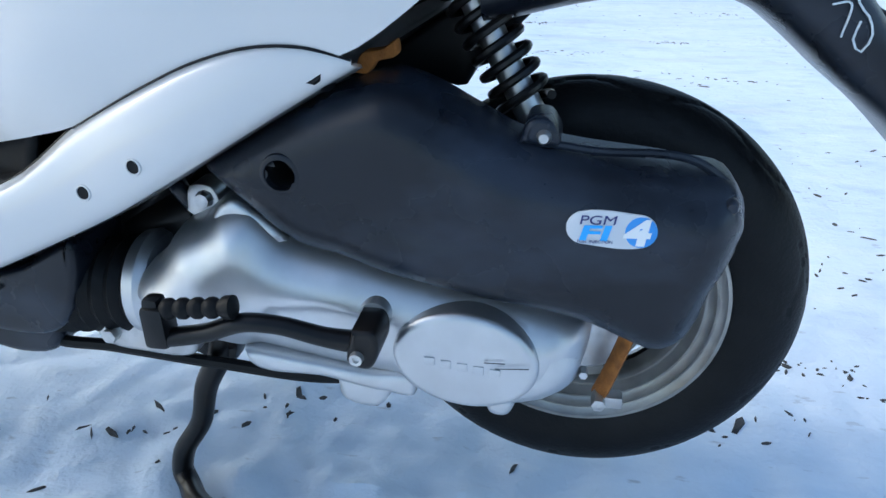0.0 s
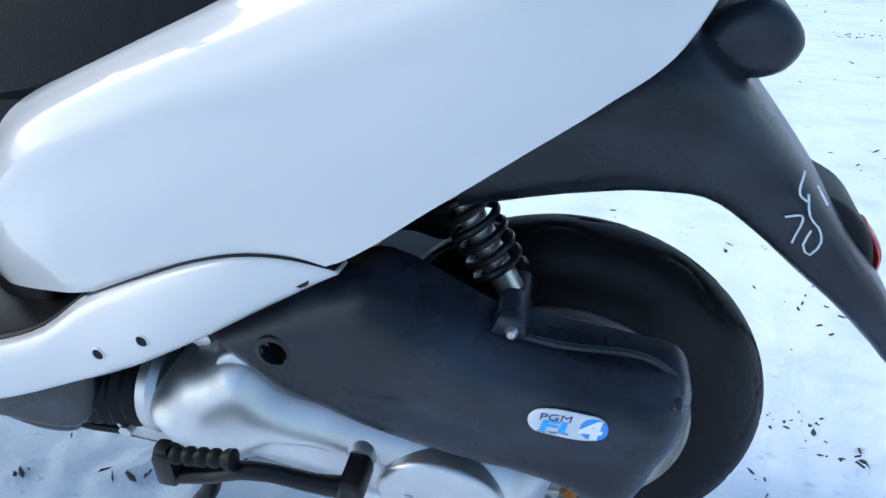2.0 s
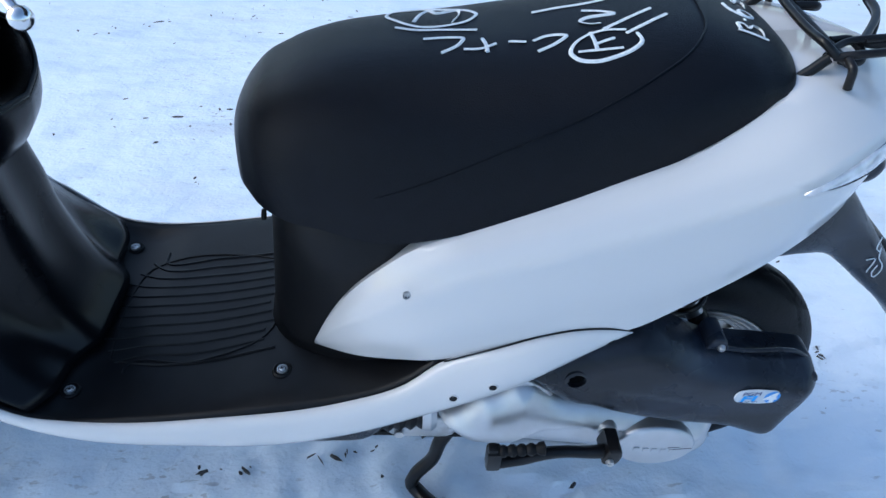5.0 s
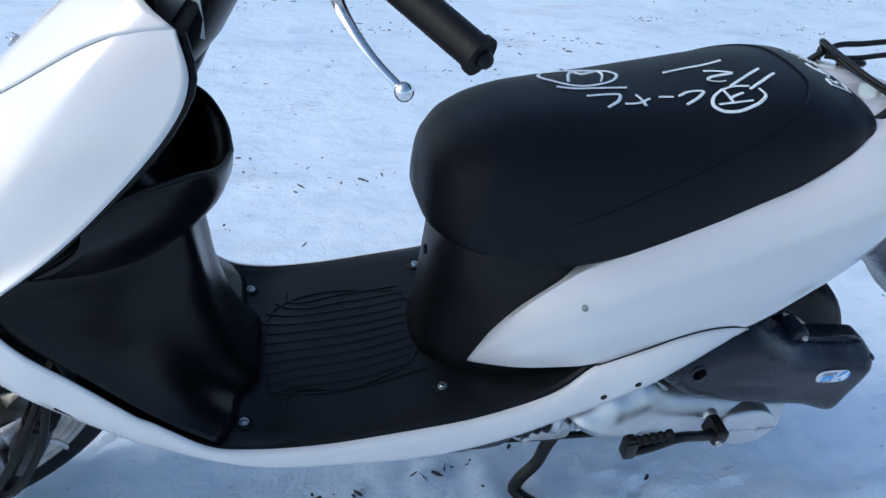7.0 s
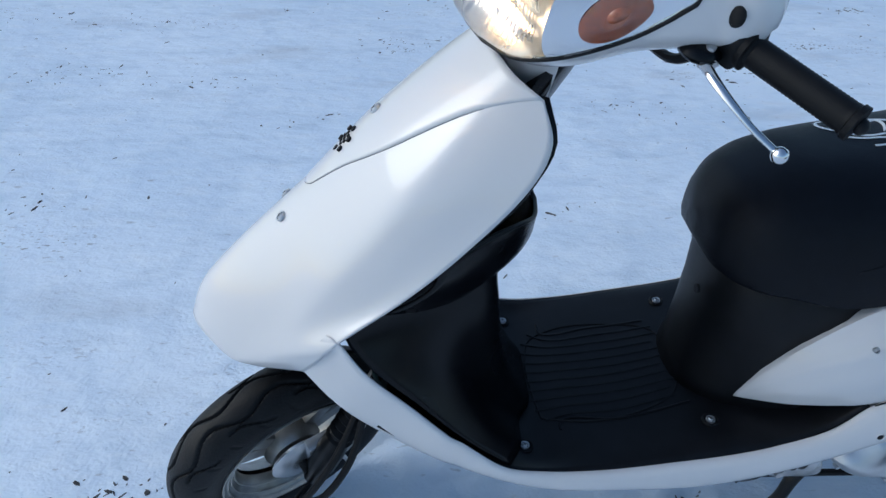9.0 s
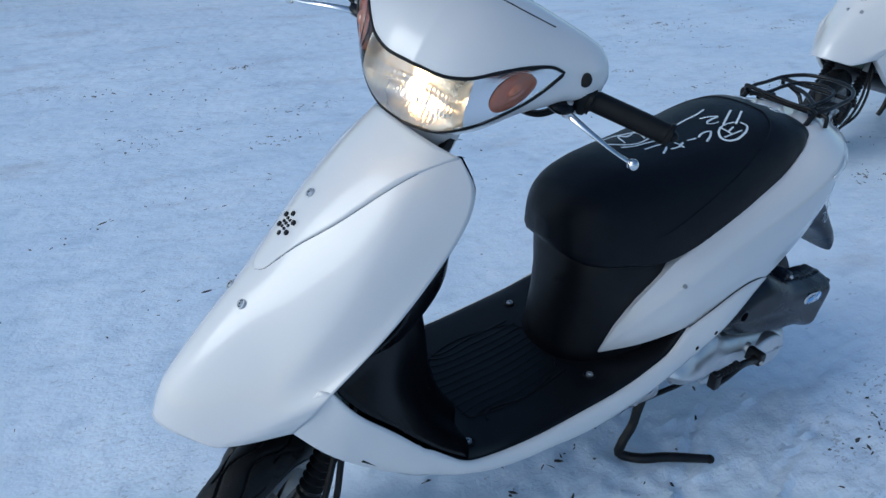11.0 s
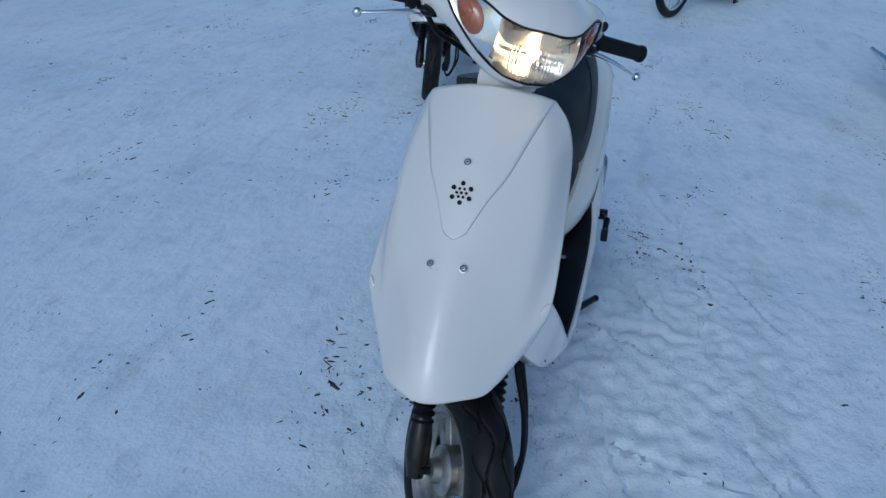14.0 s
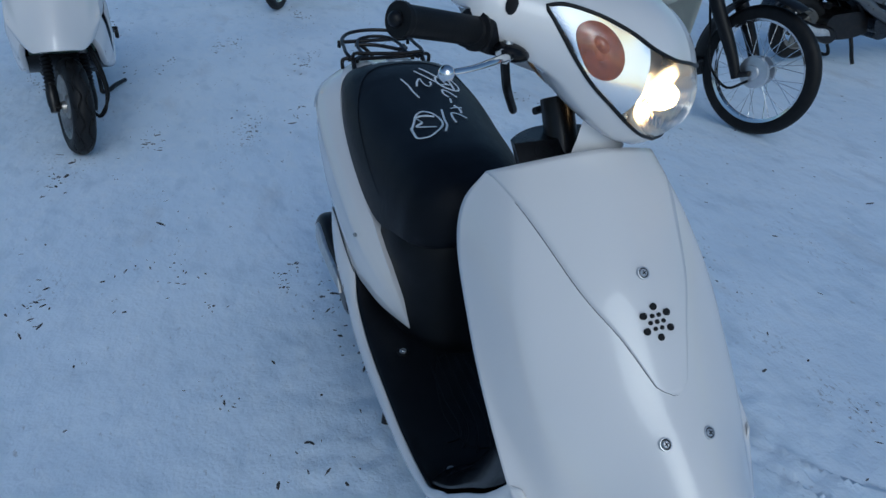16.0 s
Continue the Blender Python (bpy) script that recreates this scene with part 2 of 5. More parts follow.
def by_x(table, x):
    """Columns of a table, taken smoothly at x of its first column."""
    a = np.array(table, float)
    k = min(max(np.searchsorted(a[:, 0], x) - 1, 0), len(a) - 2)
    m = np.gradient(a[:, 1:], a[:, 0], axis=0)
    h = a[k + 1, 0] - a[k, 0]
    u = min(max((x - a[k, 0]) / h, 0), 1)
    return (2 * u**3 - 3 * u**2 + 1) * a[k, 1:] + (u**3 - 2 * u**2 + u) * h * m[k] + (3 * u**2 - 2 * u**3) * a[k + 1, 1:] + (u**3 - u**2) * h * m[k + 1]


def rows_mesh(rows, closed=False, caps=False, bm=None):
    """A skin over rows of points; closed: each row is a ring."""
    bm = bm or bmesh.new()
    vs = [[bm.verts.new(Vector(p)) for p in r] for r in rows]
    n = len(rows[0])
    for a, b in zip(vs, vs[1:]):
        for j in range(n if closed else n - 1):
            k = (j + 1) % n
            bm.faces.new((a[j], a[k], b[k], b[j]))
    if caps and closed:
        bm.faces.new(vs[0][::-1])
        bm.faces.new(vs[-1])
    return bm


def tidy(bm, weld=0.0):
    if weld:
        bmesh.ops.remove_doubles(bm, verts=bm.verts, dist=weld)
    bmesh.ops.recalc_face_normals(bm, faces=bm.faces)
    return bm


def tube(points, radius, sides=10, n=0, closed=False, bm=None, flat=1.0, up=(0, 0, 1)):
    """A round bar along a smooth line. radius: a number, or one for each of the line's points."""
    pts = smooth_line(points, n) if n else np.array(points, float)
    rads = np.interp(np.linspace(0, 1, len(pts)), np.linspace(0, 1, len(np.atleast_1d(radius))), np.atleast_1d(radius)) if np.ndim(radius) else [radius] * len(pts)
    rows, side = [], None
    for i, p in enumerate(pts):
        d = Vector(pts[min(i + 1, len(pts) - 1)] - pts[max(i - 1, 0)])
        if closed and i in (0, len(pts) - 1):
            d = Vector(pts[1] - pts[-2])
        d.normalize()
        if side is None:
            side = d.cross(Vector(up))
            if side.length < 0.05:
                side = d.cross(Vector((1, 0.3, 0)))
        side = (side - d * side.dot(d)).normalized()
        o = d.cross(side)
        rows.append([Vector(p) + (side * math.cos(a) + o * math.sin(a) * flat) * rads[i] for a in np.linspace(0, 2 * math.pi, sides, endpoint=False)])
    return tidy(rows_mesh(rows, True, not closed, bm))


def lathe(profile, seg=48, axis="y", at=(0, 0, 0), caps=True, bm=None, arc=(0, 2 * math.pi)):
    """A turned body: profile of (radius, height along the axis)."""
    rows = []
    for r, h in profile:
        ring = []
        for a in np.linspace(*arc, seg, endpoint=False):
            c, s = r * math.cos(a), r * math.sin(a)
            ring.append(Vector(at) + Vector({"y": (c, h, s), "z": (c, s, h), "x": (h, c, s)}[axis]))
        rows.append(ring)
    return tidy(rows_mesh(rows, True, caps, bm))


def box(lo, hi, bevel=0.0, bm=None):
    own = bmesh.new()
    bmesh.ops.create_cube(own, size=1)
    for v in own.verts:
        v.co = Vector([lo[i] + (v.co[i] + 0.5) * (hi[i] - lo[i]) for i in range(3)])
    if bevel:
        bmesh.ops.bevel(own, geom=own.edges[:], offset=bevel, segments=2, profile=0.6, affect="EDGES")
    return own


def ball(at, r, bm=None, seg=16):
    own = bmesh.new()
    bmesh.ops.create_uvsphere(own, u_segments=seg, v_segments=max(6, seg // 2), radius=1)
    for v in own.verts:
        v.co = Vector(at) + Vector([v.co[i] * (r[i] if np.ndim(r) else r) for i in range(3)])
    return own


def joined(*bms):
    out = bmesh.new()
    for b in bms:
        me = bpy.data.meshes.new("tmp")
        b.to_mesh(me)
        out.from_mesh(me)
        bpy.data.meshes.remove(me)
        b.free()
    return out


def ring_offset(loop, d):
    """A closed loop of (x, z), moved inwards by d."""
    p = np.array(loop, float)
    t = np.roll(p, -1, 0) - np.roll(p, 1, 0)
    t /= np.linalg.norm(t, axis=1, keepdims=True) + 1e-9
    area = 0.5 * np.sum(p[:, 0] * np.roll(p[:, 1], -1) - np.roll(p[:, 0], -1) * p[:, 1])
    nrm = np.stack([-t[:, 1], t[:, 0]], 1) * (1 if area > 0 else -1)
    return p + nrm * d


def pillow(outline, y0, y1, r, n=72, steps=5, dome=0.0):
    """A cast body: an outline of (x, z), from y0 (back) to y1 (front), with its front edge rounded by r."""
    loop = smooth_line(list(outline) + [outline[0]], n + 1)[:-1]
    sgn = 1 if y1 > y0 else -1
    rows = [[(x, y0, z) for x, z in loop]]
    for k in range(steps + 1):
        a = k / steps * math.pi / 2
        q = ring_offset(loop, r * (1 - math.cos(a)))
        rows.append([(x, y1 - sgn * r * (1 - math.sin(a)), z) for x, z in q])
    if dome:
        c = np.mean(loop, 0)
        last = np.array([(x, z) for x, _, z in rows[-1]])
        for f in (0.75, 0.5, 0.25, 0.02):
            q = c + (last - c) * f
            rows.append([(x, y1 + sgn * dome * (1 - f * f), z) for x, z in q])
    bm = rows_mesh(rows, True, True)
    bmesh.ops.triangulate(bm, faces=[f for f in bm.faces if len(f.verts) > 4])
    return tidy(bm)


def domed(outline, y0, y1, r, back, n=110, step=0.0055, soft=1.0):
    """A moulded body: an outline of (x, z) whose face swells from y0 at its edge to y1 over the width r; its walls go back to the plane at back."""
    loop = smooth_line(list(outline) + [outline[0]], n + 1)[:-1]
    lo, hi = loop.min(0), loop.max(0)
    nxt = np.roll(loop, -1, 0)

    def gap(p):
        d = nxt - loop
        t = np.clip(((p - loop) * d).sum(1) / (d * d).sum(1), 0, 1)
        return float(np.sqrt((((loop + d * t[:, None]) - p) ** 2).sum(1).min()))

    pts = [Vector(p) for p in loop]
    k = 0
    for x in np.arange(lo[0], hi[0], step):
        for z in np.arange(lo[1], hi[1], step):
            p = np.array((x + (step / 2 if k % 2 else 0), z))
            inside = sum(((a[1] > p[1]) != (b[1] > p[1])) and p[0] < (b[0] - a[0]) * (p[1] - a[1]) / (b[1] - a[1]) + a[0] for a, b in zip(loop, nxt)) % 2
            if inside and gap(p) > step * 0.5:
                pts.append(Vector(p))
            k += 1
    v2, _, f2, *_ = geometry.delaunay_2d_cdt(pts, [(i, (i + 1) % n) for i in range(n)], [], 1, 1e-6)
    bm = bmesh.new()
    vs = []
    for p in v2:
        u = min(1.0, gap(np.array(p)) / r)
        vs.append(bm.verts.new((p.x, y0 + (y1 - y0) * (1 - (1 - u) ** 2) ** (0.5 * soft), p.y)))
    for f in f2:
        bm.faces.new([vs[i] for i in f])
    rim = [bm.verts.new((x, back, z)) for x, z in loop]
    for i in range(n):
        j = (i + 1) % n
        bm.faces.new((vs[i], vs[j], rim[j], rim[i]))
    return tidy(bm)


def finish(name, bm, mat, parent=None, label="", smooth=True, solid=0.0, sharp=40, moved=None):
    if moved is not None:
        bm.transform(moved)
    me = bpy.data.meshes.new(name)
    bm.to_mesh(me)
    bm.free()
    if smooth:
        me.polygons.foreach_set("use_smooth", [True] * len(me.polygons))
        me.set_sharp_from_angle(angle=radians(sharp))
    me.materials.append(mat)
    ob = new(name, me)
    if parent is not None:
        ob.parent = parent
    if solid:
        s = ob.modifiers.new("thickness", "SOLIDIFY")
        s.thickness, s.offset = solid, 0.0
    if label:
        ob["label"] = label
    return ob


def part(name, bm, mat, parent, label="", **kw):
    return finish(name, bm, mat, parent, label, **kw)


def mirrored(bm):
    out = bm.copy()
    out.transform(Matrix.Scale(-1, 4, (0, 1, 0)))
    bmesh.ops.reverse_faces(out, faces=out.faces)
    return out


def screw(at, normal, r, parent, name="screw", moved=None):
    """A cross-head screw in a countersunk washer; dark faces paint in the shade of the cross and of the gap round the
    head.
    """
    bm = lathe([(0.0004, 0.0022), (r * 0.42, 0.0022), (r * 0.56, 0.0012), (r * 0.60, 0.0004), (r * 0.74, 0.0004), (r * 0.80, 0.0014), (r * 0.96, 0.0012), (r, 0.0), (r, -0.003)], 20, "z")
    bm.normal_update()
    for f in bm.faces:
        c = f.calc_center_median()
        if r * 0.60 < math.hypot(c.x, c.y) < r * 0.75:
            f.material_index = 1
    for ang in (0.4, 0.4 + math.pi / 2):
        bar = box((-r * 0.36, -r * 0.085, 0.0020), (r * 0.36, r * 0.085, 0.0026))
        bar.transform(Matrix.Rotation(ang, 4, "Z"))
        for f in bar.faces:
            f.material_index = 1
        bm = joined(bm, bar)
    bm.transform(Matrix.Translation(at) @ Vector(normal).to_track_quat("Z", "Y").to_matrix().to_4x4())
    ob = part(name, bm, ALU, parent, "small steel cross-head screw", moved=moved)
    ob.data.materials.append(HOLE)
    return ob


# ---- the scooter: front is -x, its left side -y, ground z = 0 ----
RAKE = 27.0
HEAD = Vector((-0.02, 0.0, 0.97))
HEAD_AXIS = Vector((math.sin(radians(RAKE)), 0, math.cos(radians(RAKE))))
REAR_AXLE, TYRE_R = (0.739, 0.0, 0.2265), 0.1955
FRONT_AXLE = (-0.462, 0.0, 0.204)
# the body heads 1.5 degrees off the line on which its left side was laid out
HEADING = pose(-0.2, 0, 0, 0, 0, -1.5) @ pose(0.2, 0, 0)
UNSKEW = HEADING.inverted()


def skewed(p):
    p = Vector(p)
    return UNSKEW @ p if p.x > -0.2 else p


def skew(bm):
    for v in bm.verts:
        v.co = skewed(v.co)
    return bm


FLOOR = [(-0.15, 0.318), (-0.088, 0.292), (0.0, 0.302), (0.1, 0.318), (0.18, 0.335), (0.25, 0.347), (0.327, 0.374), (0.38, 0.412)]
# left edges of the panels, as (x, y, z)
SHIELD_EDGE = [(-0.113, -0.120, 0.832), (-0.104, -0.145, 0.79), (-0.129, -0.160, 0.742), (-0.192, -0.167, 0.670), (-0.257, -0.171, 0.608), (-0.342, -0.172, 0.540)]
SKIRT_TOP = [(-0.342, -0.172, 0.540), (-0.316, -0.181, 0.502), (-0.257, -0.186, 0.44), (-0.176, -0.190, 0.355), (-0.123, -0.191, 0.312), (-0.075, -0.192, 0.303), (0.0, -0.196, 0.304), (0.098, -0.2, 0.317), (0.25, -0.203, 0.347), (0.327, -0.200, 0.376), (0.372, -0.193, 0.410), (0.433, -0.199, 0.441), (0.477, -0.2, 0.460), (0.518, -0.2, 0.470), (0.551, -0.199, 0.470), (0.579, -0.195, 0.462)]
SKIRT_LOW = [(-0.394, -0.135, 0.458), (-0.355, -0.15, 0.414), (-0.28, -0.158, 0.349), (-0.18, -0.17, 0.291), (-0.077, -0.18, 0.257), (0.045, -0.185, 0.249), (0.15, -0.19, 0.252), (0.26, -0.2, 0.288), (0.344, -0.204, 0.326), (0.389, -0.207, 0.348), (0.462, -0.208, 0.390), (0.524, -0.2, 0.427), (0.579, -0.193, 0.459)]
COVER_TOP = [(0.216, -0.119, 0.360), (0.240, -0.136, 0.425), (0.268, -0.150, 0.478), (0.305, -0.159, 0.523), (0.345, -0.164, 0.556), (0.43, -0.169, 0.597), (0.53, -0.169, 0.642), (0.625, -0.160, 0.690), (0.685, -0.142, 0.722), (0.745, -0.115, 0.730), (0.80, -0.075, 0.726), (0.858, -0.0277, 0.710)]
CREASE_UP = [(0.216, -0.119, 0.360), (0.248, -0.150, 0.420), (0.290, -0.177, 0.472), (0.345, -0.194, 0.514), (0.391, -0.200, 0.543), (0.48, -0.205, 0.580), (0.59, -0.206, 0.618), (0.697, -0.201, 0.657), (0.742, -0.188, 0.679), (0.790, -0.156, 0.692), (0.840, -0.102, 0.698), (0.884, -0.0284, 0.697)]
CREASE_LOW = CREASE_UP[:8] + [(0.735, -0.190, 0.6585), (0.770, -0.172, 0.661), (0.797, -0.148, 0.664), (0.815, -0.125, 0.667)]
COVER_LOW = [(0.216, -0.119, 0.360), (0.271, -0.160, 0.385), (0.327, -0.180, 0.400), (0.37, -0.190, 0.412), (0.456, -0.198, 0.444), (0.517, -0.199, 0.467), (0.575, -0.197, 0.468), (0.650, -0.194, 0.521), (0.700, -0.188, 0.557), (0.745, -0.173, 0.586), (0.784, -0.150, 0.612), (0.812, -0.124, 0.655)]
# front shell: centre line, crease
SHELL_MID = [(-0.166, 0, 0.868), (-0.225, 0, 0.822), (-0.291, 0, 0.766), (-0.333, 0, 0.724), (-0.385, 0, 0.668), (-0.424, 0, 0.632), (-0.486, 0, 0.572), (-0.543, 0, 0.508), (-0.566, 0, 0.456)]
SHELL_CREASE = [(-0.140, -0.098, 0.848), (-0.195, -0.121, 0.79), (-0.25, -0.138, 0.72), (-0.30, -0.141, 0.655), (-0.35, -0.138, 0.595), (-0.395, -0.130, 0.535), (-0.440, -0.118, 0.484), (-0.476, -0.102, 0.450), (-0.492, -0.093, 0.436)]
SHELL_OUT = SHIELD_EDGE + [(-0.368, -0.158, 0.50), (-0.394, -0.135, 0.458)]

# seat: x, top, bottom, half width
SEAT = [(0.138, 0.621, 0.598, 0.016), (0.146, 0.644, 0.585, 0.053), (0.165, 0.672, 0.573, 0.088), (0.198, 0.692, 0.566, 0.118), (0.243, 0.709, 0.562, 0.132), (0.3, 0.719, 0.556, 0.145), (0.375, 0.728, 0.572, 0.152), (0.45, 0.739, 0.603, 0.154), (0.527, 0.752, 0.634, 0.151), (0.58, 0.761, 0.660, 0.145), (0.628, 0.764, 0.686, 0.136), (0.672, 0.756, 0.706, 0.122), (0.705, 0.742, 0.720, 0.090), (0.723, 0.730, 0.724, 0.028)]


def seat_section(x, a, swell=0.0):
    """A point of the seat's skin at x; a from 0 (left lower edge) over the top to pi (right lower edge)."""
    top, low, half = by_x(SEAT, x)
    n = 2.7
    c, s = math.cos(a), math.sin(a)
    half, top = half + swell, top + swell
    y = -half * math.copysign(abs(c) ** (2 / n), c)
    z = low + (top - low) * abs(s) ** (2 / n)
    return Vector((x, y, z))


def seat_top(x, y):
    """Height of the seat over the plan."""
    top, low, half = by_x(SEAT, x)
    c = min(1.0, abs(y) / half)
    return low + (top - low) * (1 - c**2.7) ** (1 / 2.7)


def shell_point(s, u, lift=0.0, side=-1):
    """A point of the front shell: s from its top to the nose, u from the middle (0) to the outer edge (1)."""
    m, k, o = (by_x([(i / (len(t) - 1), *p) for i, p in enumerate(t)], s) for t in (SHELL_MID, SHELL_CREASE, SHELL_OUT))
    q = m * (0.52, 0, 0.52) + k * (0.48, 0.62, 0.48) + np.array((-0.002, 0, 0.001))
    kin, kout = k * 0.86 + q * 0.14, k * 0.80 + o * 0.20
    p = by_x([(-0.38, *(q * (1, -1, 1))), (0, *m), (0.38, *q), (0.57, *kin), (0.70, *kout), (1.0, *o)], u)
    return Vector((p[0] - lift * 0.75, p[1] * -side, p[2] + lift * 0.6))


def tyre_mesh(at, R, w, h, seg=250, grooves=0.006, n=57):
    """A tyre about the y axis: half width w, section height h, with curved grooves along its tread; groove floors take
    the second material, whose near-black paints in their shade.
    """
    n = n if grooves else 27
    across = np.linspace(-1, 1, n)
    A, T = np.meshgrid(across, np.arange(seg) / seg * 2 * math.pi)
    ang = A * 2.35
    far = np.abs(ang) > 1.57
    k = (np.abs(ang) - 1.57) / 0.78
    r = np.where(far, R - h * 0.52 - k * h * 0.48, R - h * 0.52 + h * 0.52 * np.cos(ang))
    y = np.where(far, np.copysign(w * (1 - 0.32 * k**2), A), w * np.sin(ang))
    cut = np.zeros_like(A)
    if grooves:
        B, side = np.abs(A), np.sign(A)
        swing = T * 11 + side * 0.8
        wave = np.clip(1.3 - np.abs(B - 0.15 - 0.085 * np.sin(swing)) / 0.022, 0, 1)
        wide = np.clip(1.3 - np.abs(B - 0.37 - 0.10 * np.sin(swing + 2.0)) / 0.020, 0, 1) * np.clip((np.sin(swing + 0.2) + 0.55) * 4, 0, 1)
        turn = (T * 22 / (2 * math.pi) + 1.2 * B + np.where(A > 0, 0.5, 0.0)) % 1
        hook = np.clip(1.3 - np.abs(turn - 0.08) / 0.06, 0, 1) * np.clip((B - 0.42) * 30, 0, 1) * np.clip((0.60 - B) * 30, 0, 1) * 0.6
        cut = np.maximum(np.maximum(wave, wide), hook)
        r = r - grooves * cut
    px = at[0] + r * np.cos(T)
    py = at[1] + y
    pz = at[2] + r * np.sin(T)
    rows = [list(zip(px[i], py[i], pz[i])) for i in range(seg)]
    rows.append(rows[0])
    bm = rows_mesh(rows)
    bm.faces.ensure_lookup_table()
    deep = (cut > 0.75) & (np.roll(cut, -1, 0) > 0.4)
    for i, j in zip(*np.nonzero(deep[:, :-1])):
        bm.faces[int(i) * (n - 1) + int(j)].material_index = 1
    return tidy(bm, 1e-5)


def add_wheel(parent, name, at, R, moved=None, tread=0.006, fine=False):
    wheel = part(name, tyre_mesh(at, R, 0.043, 0.078, 400 if fine else 250, tread, 91 if fine else 57), RUBBER, parent, "black rubber tyre with wavy tread grooves", moved=moved)
    wheel.data.materials.append(HOLE)
    r0 = R - 0.073
    half = [(r0 - 0.030, 0.004), (r0 - 0.026, 0.016), (r0 - 0.0225, 0.020), (r0 - 0.0205, 0.0195), (r0 - 0.0165, 0.0245), (r0 - 0.0145, 0.0285), (r0 - 0.0125, 0.0280), (r0 - 0.0085, 0.0300), (r0 - 0.0060, 0.0345), (r0 - 0.0040, 0.0335), (r0 - 0.0015, 0.0345), (r0 + 0.0025, 0.0385), (r0 + 0.0055, 0.0385), (r0 + 0.0065, 0.034), (r0 - 0.002, 0.024)]
    rim = lathe([(r, -y) for r, y in half] + half[::-1], 96, "y", at, caps=False)
    part("rim", rim, RIM, wheel, "grey cast alloy rim with ridges", moved=moved)
    hub = lathe([(0.010, -0.052), (0.018, -0.052), (0.020, -0.034), (0.042, -0.030), (0.048, -0.018), (0.048, 0.026), (0.042, 0.032), (0.026, 0.034), (0.022, 0.05), (0.010, 0.05)], 48, "y", at)
    part("hub", hub, RIM, wheel, moved=moved)
    for k in range(3):
        a = k * 2 * math.pi / 3 + 0.5
        bars = []
        for da in (-0.2, 0.2):
            sp = box((0.038, -0.012, -0.009), (r0 - 0.018, 0.012, 0.009), 0.004)
            for v in sp.verts:
                v.co.z *= 1.25 - 2.2 * v.co.x + 0.4
            sp.transform(Matrix.Translation(at) @ Matrix.Rotation(-(a + da), 4, "Y"))
            bars.append(sp)
        part("spoke", joined(*bars), RIM, wheel, moved=moved)
    return wheel


LAMP_LOW = [(0, 0.880), (0.05, 0.888), (0.09, 0.909), (0.12, 0.934), (0.143, 0.960), (0.154, 0.977), (0.162, 0.992)]
LAMP_UP = [(0, 0.976), (0.05, 0.976), (0.075, 0.981), (0.10, 0.992), (0.13, 1.000), (0.152, 0.999), (0.162, 0.994)]


LAMP_GRID = [(q, float(by_x(LAMP_LOW, q)[0]), float(by_x(LAMP_UP, q)[0])) for q in np.linspace(0, 0.162, 82)]
LAMP_GRID = np.array(LAMP_GRID).T


def lamp_front(y, w):
    """A point on the front of the handlebar cowl's lamp opening: w from its lower (0) to its upper edge (1)."""
    ay = abs(y)
    low = float(np.interp(ay, LAMP_GRID[0], LAMP_GRID[1]))
    up = float(np.interp(ay, LAMP_GRID[0], LAMP_GRID[2]))
    return low + (up - low) * w


COWL = [(0.0, -0.223, 0.045, 0.846, 1.050, 0.40), (0.05, -0.214, 0.045, 0.854, 1.047, 0.40), (0.09, -0.189, 0.042, 0.876, 1.038, 0.43), (0.125, -0.150, 0.036, 0.908, 1.028, 0.47), (0.155, -0.110, 0.027, 0.925, 1.020, 0.5), (0.18, -0.077, 0.015, 0.938, 1.012, 0.5), (0.198, -0.057, -0.008, 0.948, 1.000, 0.5), (0.206, -0.042, -0.025, 0.960, 0.988, 0.5)]


def cowl_point(y, a, lift=0.0):
    """A point of the handlebar cowl's skin; a = 0 at the front, pi / 2 on top."""
    f, r, lo, hi, fz = by_x(COWL, abs(y))
    cz = lo + (hi - lo) * fz
    n = 2.2
    c, s = math.cos(a), math.sin(a)
    mid = r - (r - f) * 0.45
    x = mid - math.copysign(abs(c) ** (2 / n), c) * ((mid - f) if c > 0 else (r - mid)) - lift * c
    shallow = 1.0 if s > 0 else 0.18 + 0.82 * min(1.0, max(0.0, (c + 0.15) / 0.8))
    z = cz + math.copysign(abs(s) ** (2 / n), s) * ((hi - cz) if s > 0 else (cz - lo) * shallow) + lift * s
    return Vector((x, y, z))


def cowl_at(y, z, lift=0.0):
    """The front of the cowl at y and height z."""
    f, r, lo, hi, fz = by_x(COWL, abs(y))
    cz = lo + (hi - lo) * fz
    q = (z - cz) / (hi - cz) if z > cz else (z - cz) / (cz - lo)
    q = max(-1.0, min(1.0, q))
    a = math.asin(math.copysign(abs(q) ** 1.1, q))
    return cowl_point(y, a, lift)


